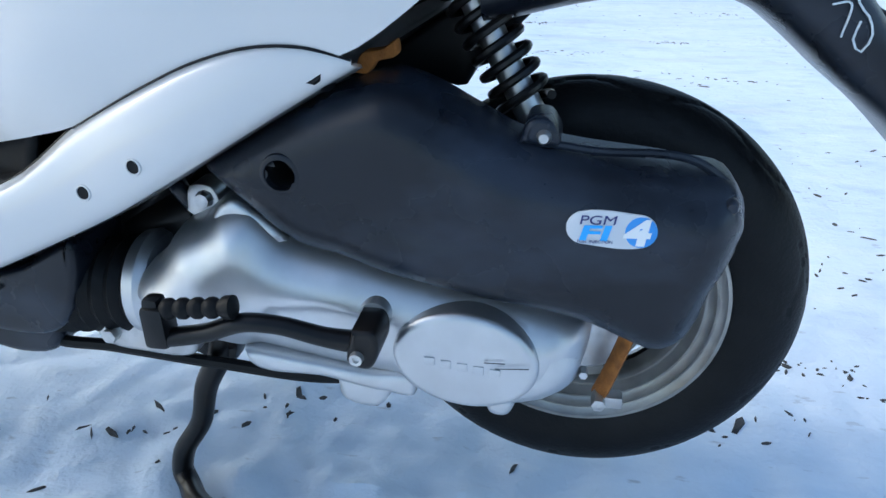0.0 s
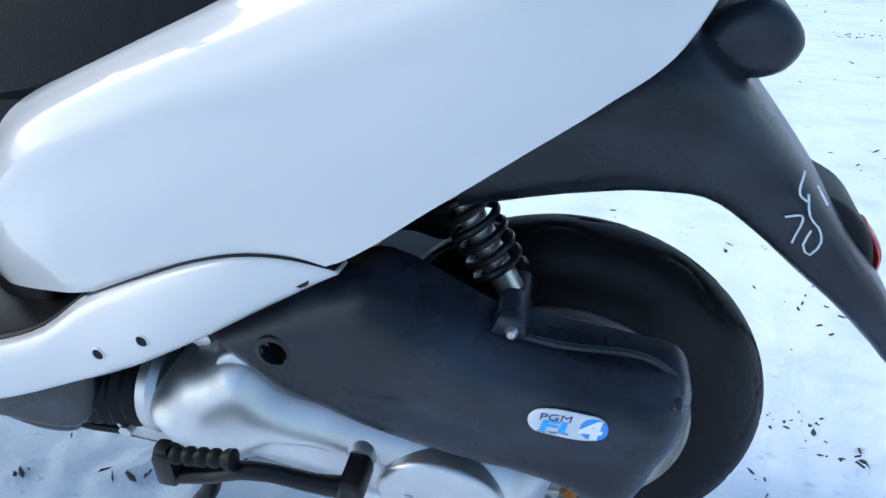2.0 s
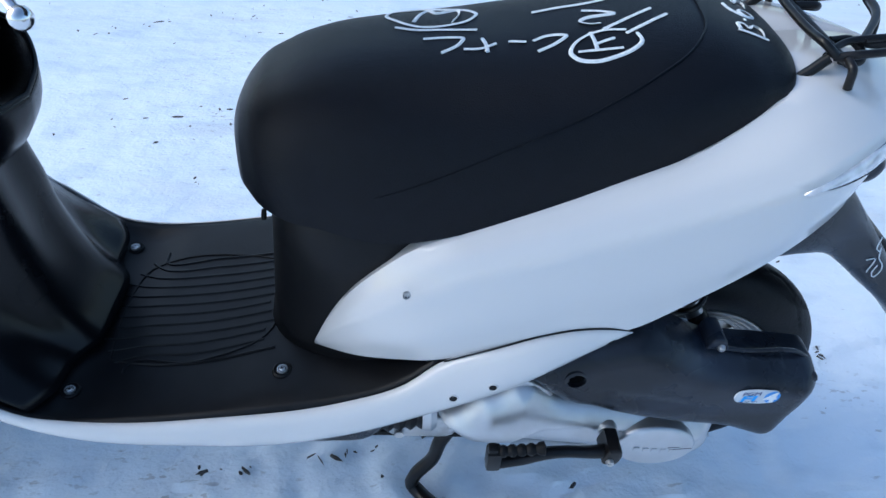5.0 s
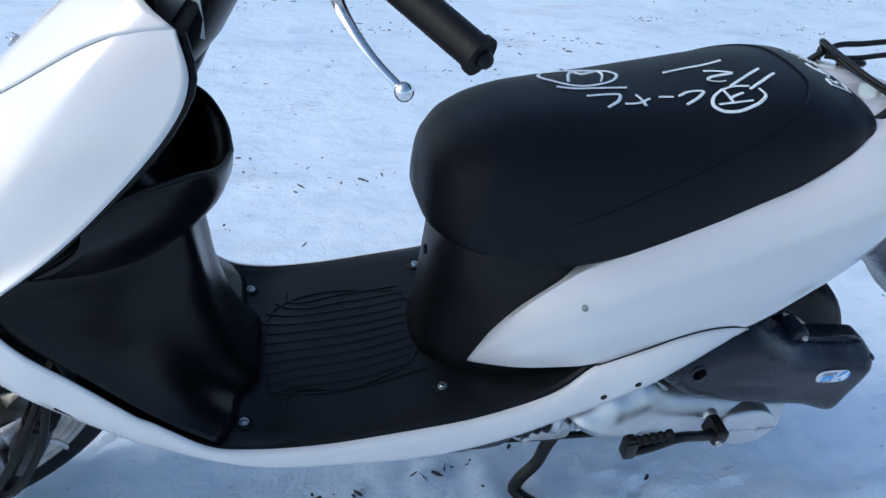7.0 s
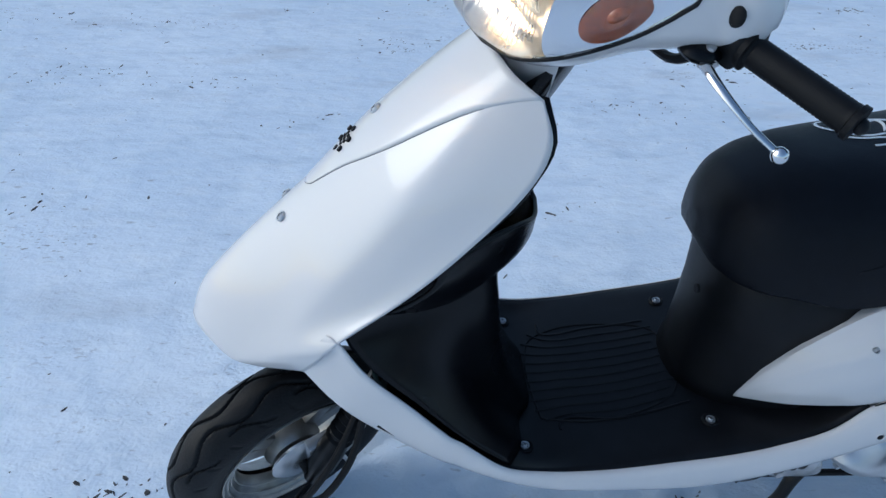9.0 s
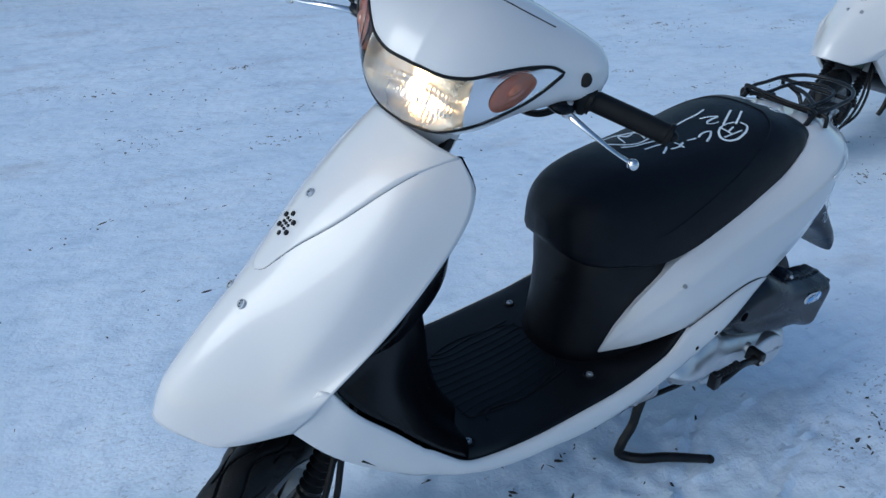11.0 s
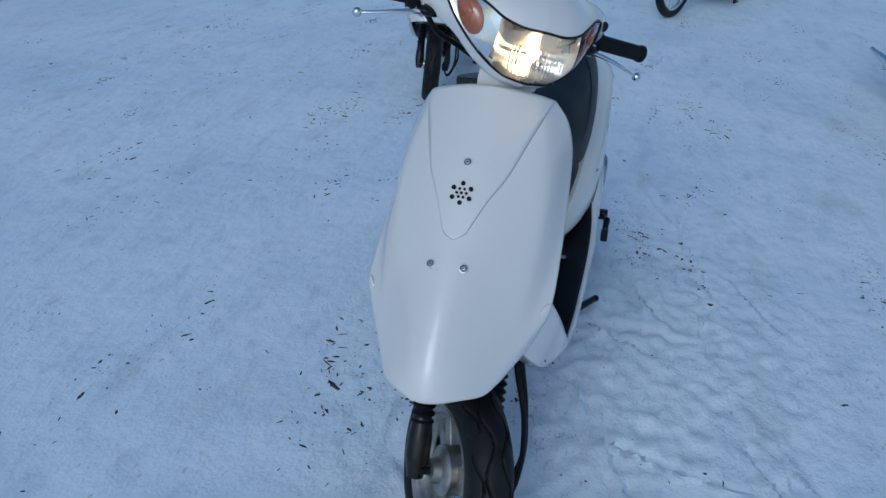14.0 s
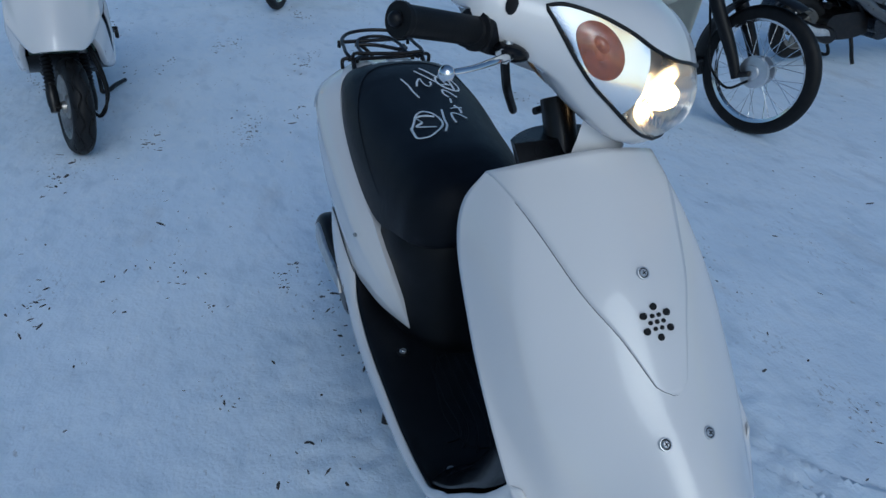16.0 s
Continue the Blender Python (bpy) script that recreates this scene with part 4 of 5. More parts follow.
        rows_mesh(rows, bm=bm)
        bmesh.ops.remove_doubles(bm, verts=bm.verts, dist=0.0006)
        skew(bm)
        if side > 0:
            bm = mirrored(bm)
        flip = lambda p: skewed(p) if side < 0 else Matrix.Scale(-1, 4, (0, 1, 0)) @ skewed(p)
        cover = part("body_cover", tidy(bm), PAINT[0], top, "glossy rear body cover with a soft crease", solid=0.003, sharp=50)
        screw((0.333, side * 0.186, 0.521), (-0.2, side, 0.15), 0.0042, cover)
        # tail lens
        up_e, lo_e = smooth_line(CREASE_UP[7:], 30), smooth_line(CREASE_LOW[7:] + [(0.848, -0.078, 0.668), (0.868, -0.0280, 0.666)], 30)
        rows = [[flip(a * (1 - v) + b * v + np.array((0.004 * math.sin(math.pi * v), -0.004 * math.sin(math.pi * v), 0))) for v in np.linspace(0, 1, 7)] for a, b in zip(up_e, lo_e)]
        lens = part("tail_lamp", tidy(rows_mesh(rows), 0.0004), LENS_GREY, top, "clear wrap-round tail lamp lens", solid=0.003)
        part("lens_edge", tube([flip(p + np.array((0.0008, -0.0008, 0.0))) for p in up_e], [0.0004, 0.0008, 0.0007], 6), BLACK, lens)
        part("lens_trim", tube([flip(p + np.array((0.001, -0.001, -0.001))) for p in lo_e], [0.0012, 0.0022, 0.0022], 6), BLACK, lens)

    # seat
    xs = [0.1382 + (0.7118 - 0.1382) * (0.5 - 0.5 * math.cos(t * math.pi)) for t in np.linspace(0, 1, 64)]
    rows = []
    for x in xs:
        half = by_x(SEAT, x)[2]
        low = by_x(SEAT, x)[1]
        ring = [seat_section(x, a) for a in np.linspace(0, math.pi, 41)]
        ring += [Vector((x, half * 0.9, low - 0.010)), Vector((x, 0, low - 0.012)), Vector((x, -half * 0.9, low - 0.010))]
        rows.append(ring)
    seat = part("seat", tidy(rows_mesh(rows, True, True)), VINYL, top, "black vinyl saddle with a sewn seam")
    line = []
    for t in np.linspace(-1, 1, 121):
        w = abs(t)
        x, a = by_x([(0.0, 0.622, 1.5708), (0.25, 0.612, 1.22), (0.45, 0.580, 0.92), (0.65, 0.500, 0.62), (0.85, 0.390, 0.40), (1.0, 0.300, 0.24)], w)
        line.append(seat_section(x, a if t < 0 else math.pi - a, 0.0006))
    part("seam", tube(line, [0.0003, 0.0011, 0.0011, 0.0011, 0.0003], 6), VINYL, seat)
    if marked:
        add_marks(top, seat)

    # rear rack
    rack = part("rear_rack", rack_mesh(), BLACK_STEEL, top, "black tubular steel luggage rack")
    for side in (-1, 1):
        part("rack_stay", tube([(0.694, side * 0.080, 0.716), (0.706, side * 0.083, 0.724), (0.732, side * 0.082, 0.747)], 0.0055, 10, 16), BLACK_STEEL, rack)
        for name, pts in (("hook", [(0.753, 0.104, 0.800), (0.753, 0.116, 0.797), (0.753, 0.118, 0.774)]), ("hook", [(0.880, 0.085, 0.800), (0.884, 0.097, 0.792), (0.885, 0.098, 0.780)]), ("loop", [(0.757, 0.050, 0.797), (0.785, 0.050, 0.794), (0.792, 0.062, 0.786), (0.785, 0.076, 0.782), (0.760, 0.076, 0.786)])):
            part(name, tube([RACK_TILT @ Vector((x, side * y, z)) for x, y, z in pts], 0.0043, 10, 20), BLACK_STEEL, rack)

    # rear mudguard
    st = [(0.655, 0.535, 0.470, 0.108), (0.74, 0.585, 0.487, 0.106), (0.795, 0.612, 0.490, 0.100), (0.835, 0.585, 0.484, 0.088), (0.872, 0.545, 0.459, 0.080), (0.907, 0.505, 0.430, 0.076), (0.945, 0.458, 0.400, 0.072), (0.985, 0.410, 0.362, 0.066), (1.006, 0.376, 0.342, 0.054), (1.014, 0.360, 0.345, 0.03)]
    rows = []
    for x in np.linspace(0.655, 1.014, 34):
        hi, lo, w = by_x(st, x)
        rows.append([Vector((x, w * math.copysign(abs(math.cos(a)) ** 0.5, math.cos(a)), (hi + lo) / 2 + (hi - lo) / 2 * math.copysign(abs(math.sin(a)) ** 0.6, math.sin(a)))) for a in np.linspace(0, 2 * math.pi, 32, endpoint=False)])
    guard = part("rear_mudguard", tidy(rows_mesh(rows, True, True)), GREY, top, "dark grey plastic rear mudguard")
    hood = pillow([(0.806, 0.602), (0.824, 0.620), (0.846, 0.627), (0.866, 0.617), (0.877, 0.598), (0.870, 0.582), (0.84, 0.572), (0.812, 0.580)], 0.05, -0.05, 0.014, 40, 4)
    part("plate_lamp_hood", hood, GREY, guard)
    ref = part("reflector_housing", pillow([(0.918, 0.488), (0.945, 0.473), (0.966, 0.446), (0.970, 0.410), (0.960, 0.394), (0.940, 0.418)], 0.034, -0.034, 0.008, 30, 3), BLACK, guard)
    part("reflector", tube([(0.964, 0, 0.452), (0.974, 0, 0.434), (0.973, 0, 0.410), (0.963, 0, 0.394)], [0.010, 0.027, 0.027, 0.010], 14, 14, flat=0.22, up=(1, 0, 0)), RED, ref, "red reflector")
    if marked:
        for pts in ([(0.862, 0.512), (0.877, 0.514), (0.876, 0.482)], [(0.878, 0.538), (0.888, 0.51), (0.898, 0.500), (0.904, 0.48), (0.896, 0.468), (0.888, 0.478), (0.891, 0.497)], [(0.868, 0.563), (0.872, 0.535), (0.879, 0.53)], [(0.884, 0.548), (0.899, 0.527)]):
            part("marker_stroke", tube([(x * 0.7 + 0.280, -0.0780 + (x - 0.88) * 0.10, z * 0.7 + 0.131) for x, z in smooth_line(pts, 14)], 0.0008, 6), CHALK, guard, "white handwritten marker stroke")

    part("shell_liner", tidy(rows_mesh([[shell_point(s, abs(u), -0.02, -1 if u < 0 else 1) for u in np.linspace(-0.60, 0.60, 21)] for s in np.linspace(0.3, 0.86, 14)])), BLACK, top, solid=0.002)
    part("wheel_well_panel", tidy(rows_mesh([[Vector((x, y, z)) for y in np.linspace(-0.125, 0.125, 9)] for x, z in ((-0.300, 0.52), (-0.305, 0.44), (-0.290, 0.375))])), FADED_GREEN, top, solid=0.004)
    add_engine(top)
    return top


RACK_TILT = pose(0.726, 0, 0.750, 0, -8, 0) @ Matrix.Diagonal((0.825, 0.88, 0.9, 1)) @ pose(-0.73, 0, -0.803)


def rack_mesh():
    z = 0.803
    outer = [(0.742, -0.092, z - 0.004), (0.76, -0.100, z), (0.82, -0.099, z), (0.885, -0.090, z), (0.925, -0.062, z), (0.94, -0.02, z), (0.94, 0.02, z), (0.925, 0.062, z), (0.885, 0.090, z), (0.82, 0.099, z), (0.76, 0.100, z), (0.742, 0.092, z - 0.004)]
    inner = [(0.737, -0.085, z - 0.006), (0.765, -0.064, z - 0.004), (0.84, -0.058, z - 0.004), (0.885, -0.042, z - 0.004), (0.902, 0, z - 0.004), (0.885, 0.042, z - 0.004), (0.84, 0.058, z - 0.004), (0.765, 0.064, z - 0.004), (0.737, 0.085, z - 0.006)]
    front = [(0.742, -0.096, z), (0.730, -0.092, z + 0.011), (0.727, -0.06, z + 0.011), (0.727, 0.06, z + 0.016), (0.730, 0.092, z + 0.016), (0.742, 0.096, z)]
    parts = [tube(outer, 0.0047, 10, 60), tube(inner, 0.0043, 10, 44), tube(front, 0.0049, 10, 30)]
    for x in (0.755, 0.882):
        parts.append(tube([(x, -0.103, z - 0.008), (x, 0.103, z - 0.008)], 0.005, 10))
    parts.append(tube([(0.79, -0.062, z - 0.006), (0.845, 0.02, z - 0.006), (0.852, 0.062, z - 0.006)], 0.005, 10, 14))
    parts.append(tube([(0.848, 0.05, z - 0.006), (0.856, 0.03, z - 0.022), (0.846, 0.012, z - 0.04)], 0.005, 10, 12))
    parts.append(tube([(0.80, -0.05, z - 0.012), (0.85, -0.075, z - 0.016), (0.868, -0.088, z - 0.03)], 0.006, 10, 12))
    bm = joined(*parts)
    bm.transform(RACK_TILT)
    return bm


MARKS = [
    [(0.346, 0.067), (0.37, 0.055), (0.393, 0.043), (0.401, 0.03), (0.393, 0.015), (0.37, 0.006), (0.343, 0.007), (0.318, 0.027), (0.305, 0.05), (0.311, 0.066), (0.333, 0.068), (0.352, 0.067)],
    [(0.335, 0.022), (0.344, 0.048), (0.35, 0.057), (0.359, 0.043), (0.382, 0.047), (0.383, 0.033), (0.375, 0.013)],
    [(0.316, 0.011), (0.336, 0.001), (0.362, -0.003), (0.4, -0.011)],
    [(0.345, -0.021), (0.375, -0.023), (0.385, -0.026), (0.381, -0.037), (0.363, -0.05)],
    [(0.385, -0.047), (0.402, -0.049), (0.417, -0.043)],
    [(0.404, -0.031), (0.407, -0.043), (0.408, -0.056)],
    [(0.429, -0.042), (0.446, -0.046)],
    [(0.453, -0.046), (0.467, -0.04), (0.485, -0.044), (0.475, -0.054), (0.456, -0.064)],
    [(0.458, 0.016), (0.486, 0.02), (0.514, 0.022), (0.541, 0.028)],
    [(0.507, 0.005), (0.525, -0.002), (0.537, -0.011), (0.522, -0.012), (0.506, -0.015), (0.502, -0.019), (0.513, -0.028), (0.521, -0.028)],
    [(0.521, -0.041), (0.541, -0.029), (0.573, -0.01)],
    [(0.541, -0.053), (0.56, -0.042), (0.585, -0.026)],
    [(0.551, -0.055), (0.553, -0.069), (0.542, -0.079), (0.528, -0.084), (0.508, -0.087), (0.491, -0.081), (0.486, -0.073), (0.49, -0.061), (0.503, -0.049), (0.523, -0.043), (0.542, -0.047)],
    [(0.508, -0.044), (0.51, -0.058), (0.511, -0.074)],
    [(0.509, -0.065), (0.519, -0.061), (0.529, -0.058)],
    [(0.493, -0.072), (0.514, -0.073), (0.535, -0.074)],
    [(0.65, -0.052), (0.666, -0.055), (0.681, -0.056)],
    [(0.653, -0.049), (0.654, -0.038), (0.66, -0.037), (0.664, -0.045), (0.67, -0.036), (0.677, -0.037), (0.679, -0.047), (0.677, -0.054)],
    [(0.665, -0.025), (0.667, -0.025)],
    [(0.652, 0.007), (0.656, -0.007), (0.666, -0.014), (0.677, -0.012), (0.682, -0.006), (0.676, 0.001), (0.668, -0.0), (0.667, -0.01), (0.671, -0.015)],
    [(0.656, 0.028), (0.662, 0.032), (0.667, 0.026), (0.669, 0.019), (0.675, 0.031), (0.681, 0.029), (0.681, 0.016)],
    [(0.65, 0.053), (0.661, 0.048), (0.679, 0.04), (0.674, 0.048), (0.663, 0.05), (0.66, 0.057), (0.653, 0.055)],
]


def add_marks(top, seat):
    """Strokes of white marker on the seat, given over the plan."""
    for stroke in MARKS:
        pts = smooth_line(stroke, max(6, 5 * len(stroke))) if len(stroke) > 2 else np.array([np.array(stroke[0]) * (1 - t) + np.array(stroke[1]) * t for t in np.linspace(0, 1, 6)])
        line = [(x, y, seat_top(x, y) + 0.0006) for x, y in pts]
        part("marker_stroke", tube(line, 0.0022, 6, flat=0.4), CHALK, seat, "white handwritten marker stroke")


def add_engine(top):
    def part(name, bm, mat, parent, label="", **kw):
        return finish(name, skew(bm), mat, parent, label, **kw)

    case_line = [(0.370, 0.266), (0.379, 0.283), (0.397, 0.298), (0.419, 0.324), (0.440, 0.335), (0.463, 0.352), (0.488, 0.353), (0.519, 0.328), (0.563, 0.321), (0.623, 0.308), (0.707, 0.290), (0.728, 0.283), (0.742, 0.268), (0.744, 0.245), (0.732, 0.215), (0.698, 0.195), (0.653, 0.188), (0.588, 0.197), (0.541, 0.205), (0.464, 0.219), (0.401, 0.232)]
    body = domed(case_line, -0.146, -0.199, 0.046, -0.03, step=0.004)
    for v in body.verts:
        # recess below the long rib
        if v.co.y < -0.14:
            rib = 0.284 - 0.10 * abs(v.co.x - 0.54) if v.co.x > 0.505 else 0.2805 - 0.6 * (0.505 - v.co.x)
            f = min(1.0, max(0.0, (rib - v.co.z) / 0.012)) * min(1.0, max(0.0, (0.615 - v.co.x) / 0.02)) * min(1.0, max(0.0, (v.co.x - 0.462) / 0.02))
            v.co.y += 0.011 * f * f * (3 - 2 * f)
    case = part("engine_case", tidy(body), ALU, top, "silver cast aluminium belt-drive case")
    part("lower_rail", pillow([(0.469, 0.228), (0.52, 0.222), (0.57, 0.216), (0.61, 0.212), (0.61, 0.198), (0.585, 0.198), (0.54, 0.206), (0.47, 0.220)], -0.15, -0.184, 0.006, 60, 4), ALU, case)
    oval = [(0.653 + 0.054 * math.cos(a) - 0.004 * math.sin(a), 0.249 + 0.040 * math.sin(a)) for a in np.linspace(0, 2 * math.pi, 40, endpoint=False)]
    part("round_cover", pillow(oval, -0.15, -0.206, 0.006, 72, 5, 0.002), ALU, case)
    wide = [(0.668 + 0.073 * math.cos(a) - 0.008 * math.sin(a), 0.243 + 0.050 * math.sin(a)) for a in np.linspace(0, 2 * math.pi, 40, endpoint=False)]
    part("cover_flange", domed(wide, -0.150, -0.196, 0.026, -0.12, 80), ALU, case)
    part("cover_scratch", joined(tube([(0.668, -0.2094, 0.254), (0.683, -0.2094, 0.2545)], 0.0004, 5), tube([(0.676, -0.2093, 0.2495), (0.700, -0.2090, 0.2515)], 0.0004, 5)), GREY, case)
    # raised mark, drawn as plain bars
    for k in range(5):
        x = 0.624 + 0.012 * k
        part("embossed_bar", box((x, -0.2089, 0.247 - 0.0014 * k), (x + 0.0075, -0.2070, 0.2535 - 0.0014 * k), 0.0003), ALU, case)
    part("drain_tab", pillow([(0.542, 0.205), (0.545, 0.180), (0.577, 0.174), (0.588, 0.192)], -0.12, -0.172, 0.006, 30, 4), ALU, case)
    part("case_lug", pillow([(0.664, 0.186), (0.668, 0.174), (0.682, 0.173), (0.688, 0.186)], -0.14, -0.165, 0.004, 20, 3), ALU, case)
    part("case_window", pillow([(0.452, 0.330), (0.463, 0.350), (0.474, 0.355), (0.487, 0.348), (0.514, 0.325)], -0.15, -0.178, 0.006, 30, 4), ALU, case)
    for x, z in ((0.715, 0.292), (0.39, 0.246), (0.53, 0.214), (0.74, 0.225)):
        part("case_bolt", lathe([(0.0005, -0.005), (0.0034, -0.005), (0.0038, 0.004)], 6, "y", (x, -0.168, z)), ALU, case)
    # crankcase front, intake bellows
    part("crankcase", pillow([(0.30, 0.20), (0.31, 0.29), (0.38, 0.33), (0.50, 0.33), (0.62, 0.30), (0.62, 0.20), (0.45, 0.17)], 0.10, -0.10, 0.03, 60, 4), BLACK_STEEL, top)
    prof = [(0.040 + 0.005 * (k % 2), 0.255 + 0.0075 * k) for k in range(14)]
    bel = lathe(prof, 28, "x", (0, -0.115, 0.232))
    for v in bel.verts:
        v.co.z += (v.co.x - 0.25) * 0.12
    part("cooling_bellows", bel, SOFT_RUBBER, top, "ribbed black rubber cooling duct")
    part("duct_clamp", lathe([(0.042, 0.352), (0.047, 0.353), (0.049, 0.364), (0.044, 0.372)], 28, "x", (0, -0.115, 0.246)), ALU, top)
    # air cleaner
    air_line = [(0.450, 0.386), (0.48, 0.404), (0.508, 0.418), (0.543, 0.434), (0.576, 0.445), (0.600, 0.449), (0.615, 0.445), (0.657, 0.424), (0.684, 0.410), (0.715, 0.404), (0.793, 0.394), (0.824, 0.387), (0.834, 0.372), (0.832, 0.341), (0.822, 0.313), (0.803, 0.268), (0.786, 0.261), (0.761, 0.269), (0.740, 0.278), (0.659, 0.293), (0.586, 0.306), (0.551, 0.317), (0.533, 0.320), (0.514, 0.330), (0.491, 0.350), (0.467, 0.371)]
    box_mesh = domed(air_line, -0.166, -0.2135, 0.034, -0.138)
    for v in box_mesh.verts:
        if v.co.y < -0.15:
            t = min(1.0, max(0.0, (0.68 - v.co.x) / 0.15))
            v.co.y += 0.008 * t * t * (3 - 2 * t)
            v.co.y += 0.0035 * math.exp(-((v.co.z - 0.352 + 0.10 * (v.co.x - 0.62)) / 0.010) ** 2) * math.exp(-((v.co.x - 0.62) / 0.05) ** 2)
    hole_at = Vector((0.527, 0, 0.387))
    gone = [f for f in box_mesh.faces if f.calc_center_median().y < -0.16 and (f.calc_center_median() - Vector((hole_at.x, f.calc_center_median().y, hole_at.z))).length < 0.0105]
    face_y = min(v.co.y for f in gone for v in f.verts)
    bmesh.ops.delete(box_mesh, geom=gone, context="FACES")
    air = part("air_cleaner", box_mesh, GREY, top, "scuffed dark blue-grey plastic air cleaner box")
    part("round_hole", lathe([(0.0005, -0.170), (0.0112, -0.170), (0.0112, face_y - 0.0004)], 32, "y", hole_at, caps=False), HOLE, air)
    part("hole_rim", lathe([(0.0110, face_y + 0.006), (0.0110, face_y - 0.0006), (0.0120, face_y - 0.0008), (0.0145, face_y + 0.0005), (0.0155, face_y + 0.006)], 32, "y", hole_at, caps=False), GREY, air)
    part("ridge", tube([(0.690, -0.172, 0.409), (0.73, -0.175, 0.4045), (0.805, -0.172, 0.3965), (0.824, -0.170, 0.382)], 0.0030, 8, 20), GREY, air)
    part("ear", pillow([(0.685, 0.408), (0.692, 0.424), (0.704, 0.424), (0.712, 0.408)], -0.14, -0.178, 0.004, 24, 3), GREY, air)
    for x, y, z in ((0.701, -0.179, 0.413), (0.820, -0.196, 0.378)):
        part("bolt", lathe([(0.0005, -0.004), (0.0032, -0.0038), (0.0052, 0.0), (0.0052, 0.006)], 14, "y", (x, y, z)), STEEL if x < 0.75 else GREY, air)
    part("hose_stub", tube([(0.556, -0.18, 0.446), (0.553, -0.20, 0.456)], 0.008, 10, 6), BLACK, air)
    # sticker
    oval = []
    for k in range(40):
        a = k / 40 * 2 * math.pi
        q = 1 if math.cos(a) > 0 else -1
        oval.append((0.747 + 0.0168 * q + 0.0112 * math.cos(a), 0.3660 - 0.0004 * q + 0.0112 * math.sin(a)))
    st = part("sticker", pillow(oval, -0.2135, -0.2152, 0.0004, 60, 2), STICKER, air, "silver and blue oval fuel injection sticker")
    disc = [(0.7652 + 0.0098 * math.cos(a), 0.3655 + 0.0104 * math.sin(a)) for a in np.linspace(0, 2 * math.pi, 24, endpoint=False)]
    part("sticker_disc", pillow(disc, -0.2150, -0.2156, 0.0002, 36, 1), STICKER_BLUE, st)
    for text, size, x, z, mat, dy, wide in (("PGM", 0.0088, 0.7265, 0.3690, STICKER_NAVY, 0.2157, 1.30), ("FI", 0.0142, 0.7262, 0.3583, STICKER_SKY, 0.2157, 1.95), ("4", 0.0235, 0.7545, 0.3570, STICKER_WHITE, 0.2160, 1.30), ("FUEL INJECTION", 0.0030, 0.7262, 0.3562, STICKER_NAVY, 0.2157, 1.0)):
        cu = bpy.data.curves.new("word", "FONT")
        cu.body, cu.size, cu.extrude = text, size, 0.0001
        cu.shear = 0.15
        cu.offset = size * {"4": 0.04, "FI": 0.03}.get(text, 0.0)
        tmp = new("word", cu)
        me = bpy.data.meshes.new_from_object(tmp)
        bpy.data.objects.remove(tmp)
        bm = bmesh.new()
        bm.from_mesh(me)
        bm.transform(Matrix.Translation((x, -dy, z)) @ Matrix.Rotation(radians(-2), 4, "Y") @ Matrix.Rotation(radians(90), 4, "X") @ Matrix.Diagonal((wide, 1, 1, 1)))
        part("lettering", bm, mat, st, smooth=False)

    # kick starter
    arm = tube([(0.588, -0.222, 0.270), (0.56, -0.228, 0.276), (0.522, -0.234, 0.287), (0.503, -0.236, 0.288), (0.470, -0.236, 0.276), (0.432, -0.236, 0.268)], [0.0105, 0.0085, 0.0080, 0.0085, 0.0085, 0.009], 12, 36, flat=0.8)
    kick = part("kick_starter", arm, BLACK_STEEL, top, "black steel kick starter arm")
    part("pivot_clamp", pillow([(0.579, 0.288), (0.594, 0.287), (0.596, 0.266), (0.591, 0.258), (0.576, 0.260)], -0.202, -0.237, 0.004, 36, 3), BLACK_STEEL, kick)
    part("pivot_washer", lathe([(0.0005, -0.202), (0.0115, -0.202), (0.0125, -0.199), (0.0125, -0.165)], 28, "y", (0.586, 0, 0.280)), ALU, kick)
    part("clamp_bolt", lathe([(0.0005, -0.239), (0.0022, -0.239), (0.0026, -0.241), (0.0046, -0.2415), (0.0052, -0.236)], 18, "y", (0.5825, 0, 0.268)), STEEL, kick)
    part("pedal_block", joined(box((0.427, -0.246, 0.264), (0.445, -0.226, 0.297), 0.004), box((0.428, -0.243, 0.292), (0.441, -0.229, 0.303), 0.004)), BLACK_STEEL, kick)
    prof = [(0.0055 + 0.0024 * (1 if k % 3 else 0), 0.006 + k * 0.0038) for k in range(13)] + [(0.0085, 0.056), (0.0088, 0.062), (0.003, 0.064)]
    rub = lathe(prof, 16, "z")
    rub.transform(Matrix.Translation((0.435, -0.237, 0.293)) @ Vector((0.93, -0.02, 0.12)).to_track_quat("Z", "Y").to_matrix().to_4x4())
    part("pedal_rubber", rub, SOFT_RUBBER, kick, "ribbed rubber pedal")

    # stand
    stand = part("centre_stand", tube([(0.404, -0.095, 0.185), (0.398, -0.102, 0.158), (0.384, -0.108, 0.128), (0.374, -0.111, 0.088), (0.346, -0.113, 0.038), (0.343, -0.114, 0.018), (0.352, -0.122, 0.012), (0.372, -0.145, 0.014), (0.42, -0.178, 0.022), (0.50, -0.232, 0.024)], [0.0125, 0.012, 0.0105, 0.0105, 0.011, 0.0115, 0.0115, 0.011, 0.0105, 0.0095], 12, 60), BLACK_STEEL, top, "black steel stand with its foot tube on the snow")
    part("foot_end", ball((0.502, -0.234, 0.024), (0.011, 0.011, 0.010)), SOFT_RUBBER, stand)
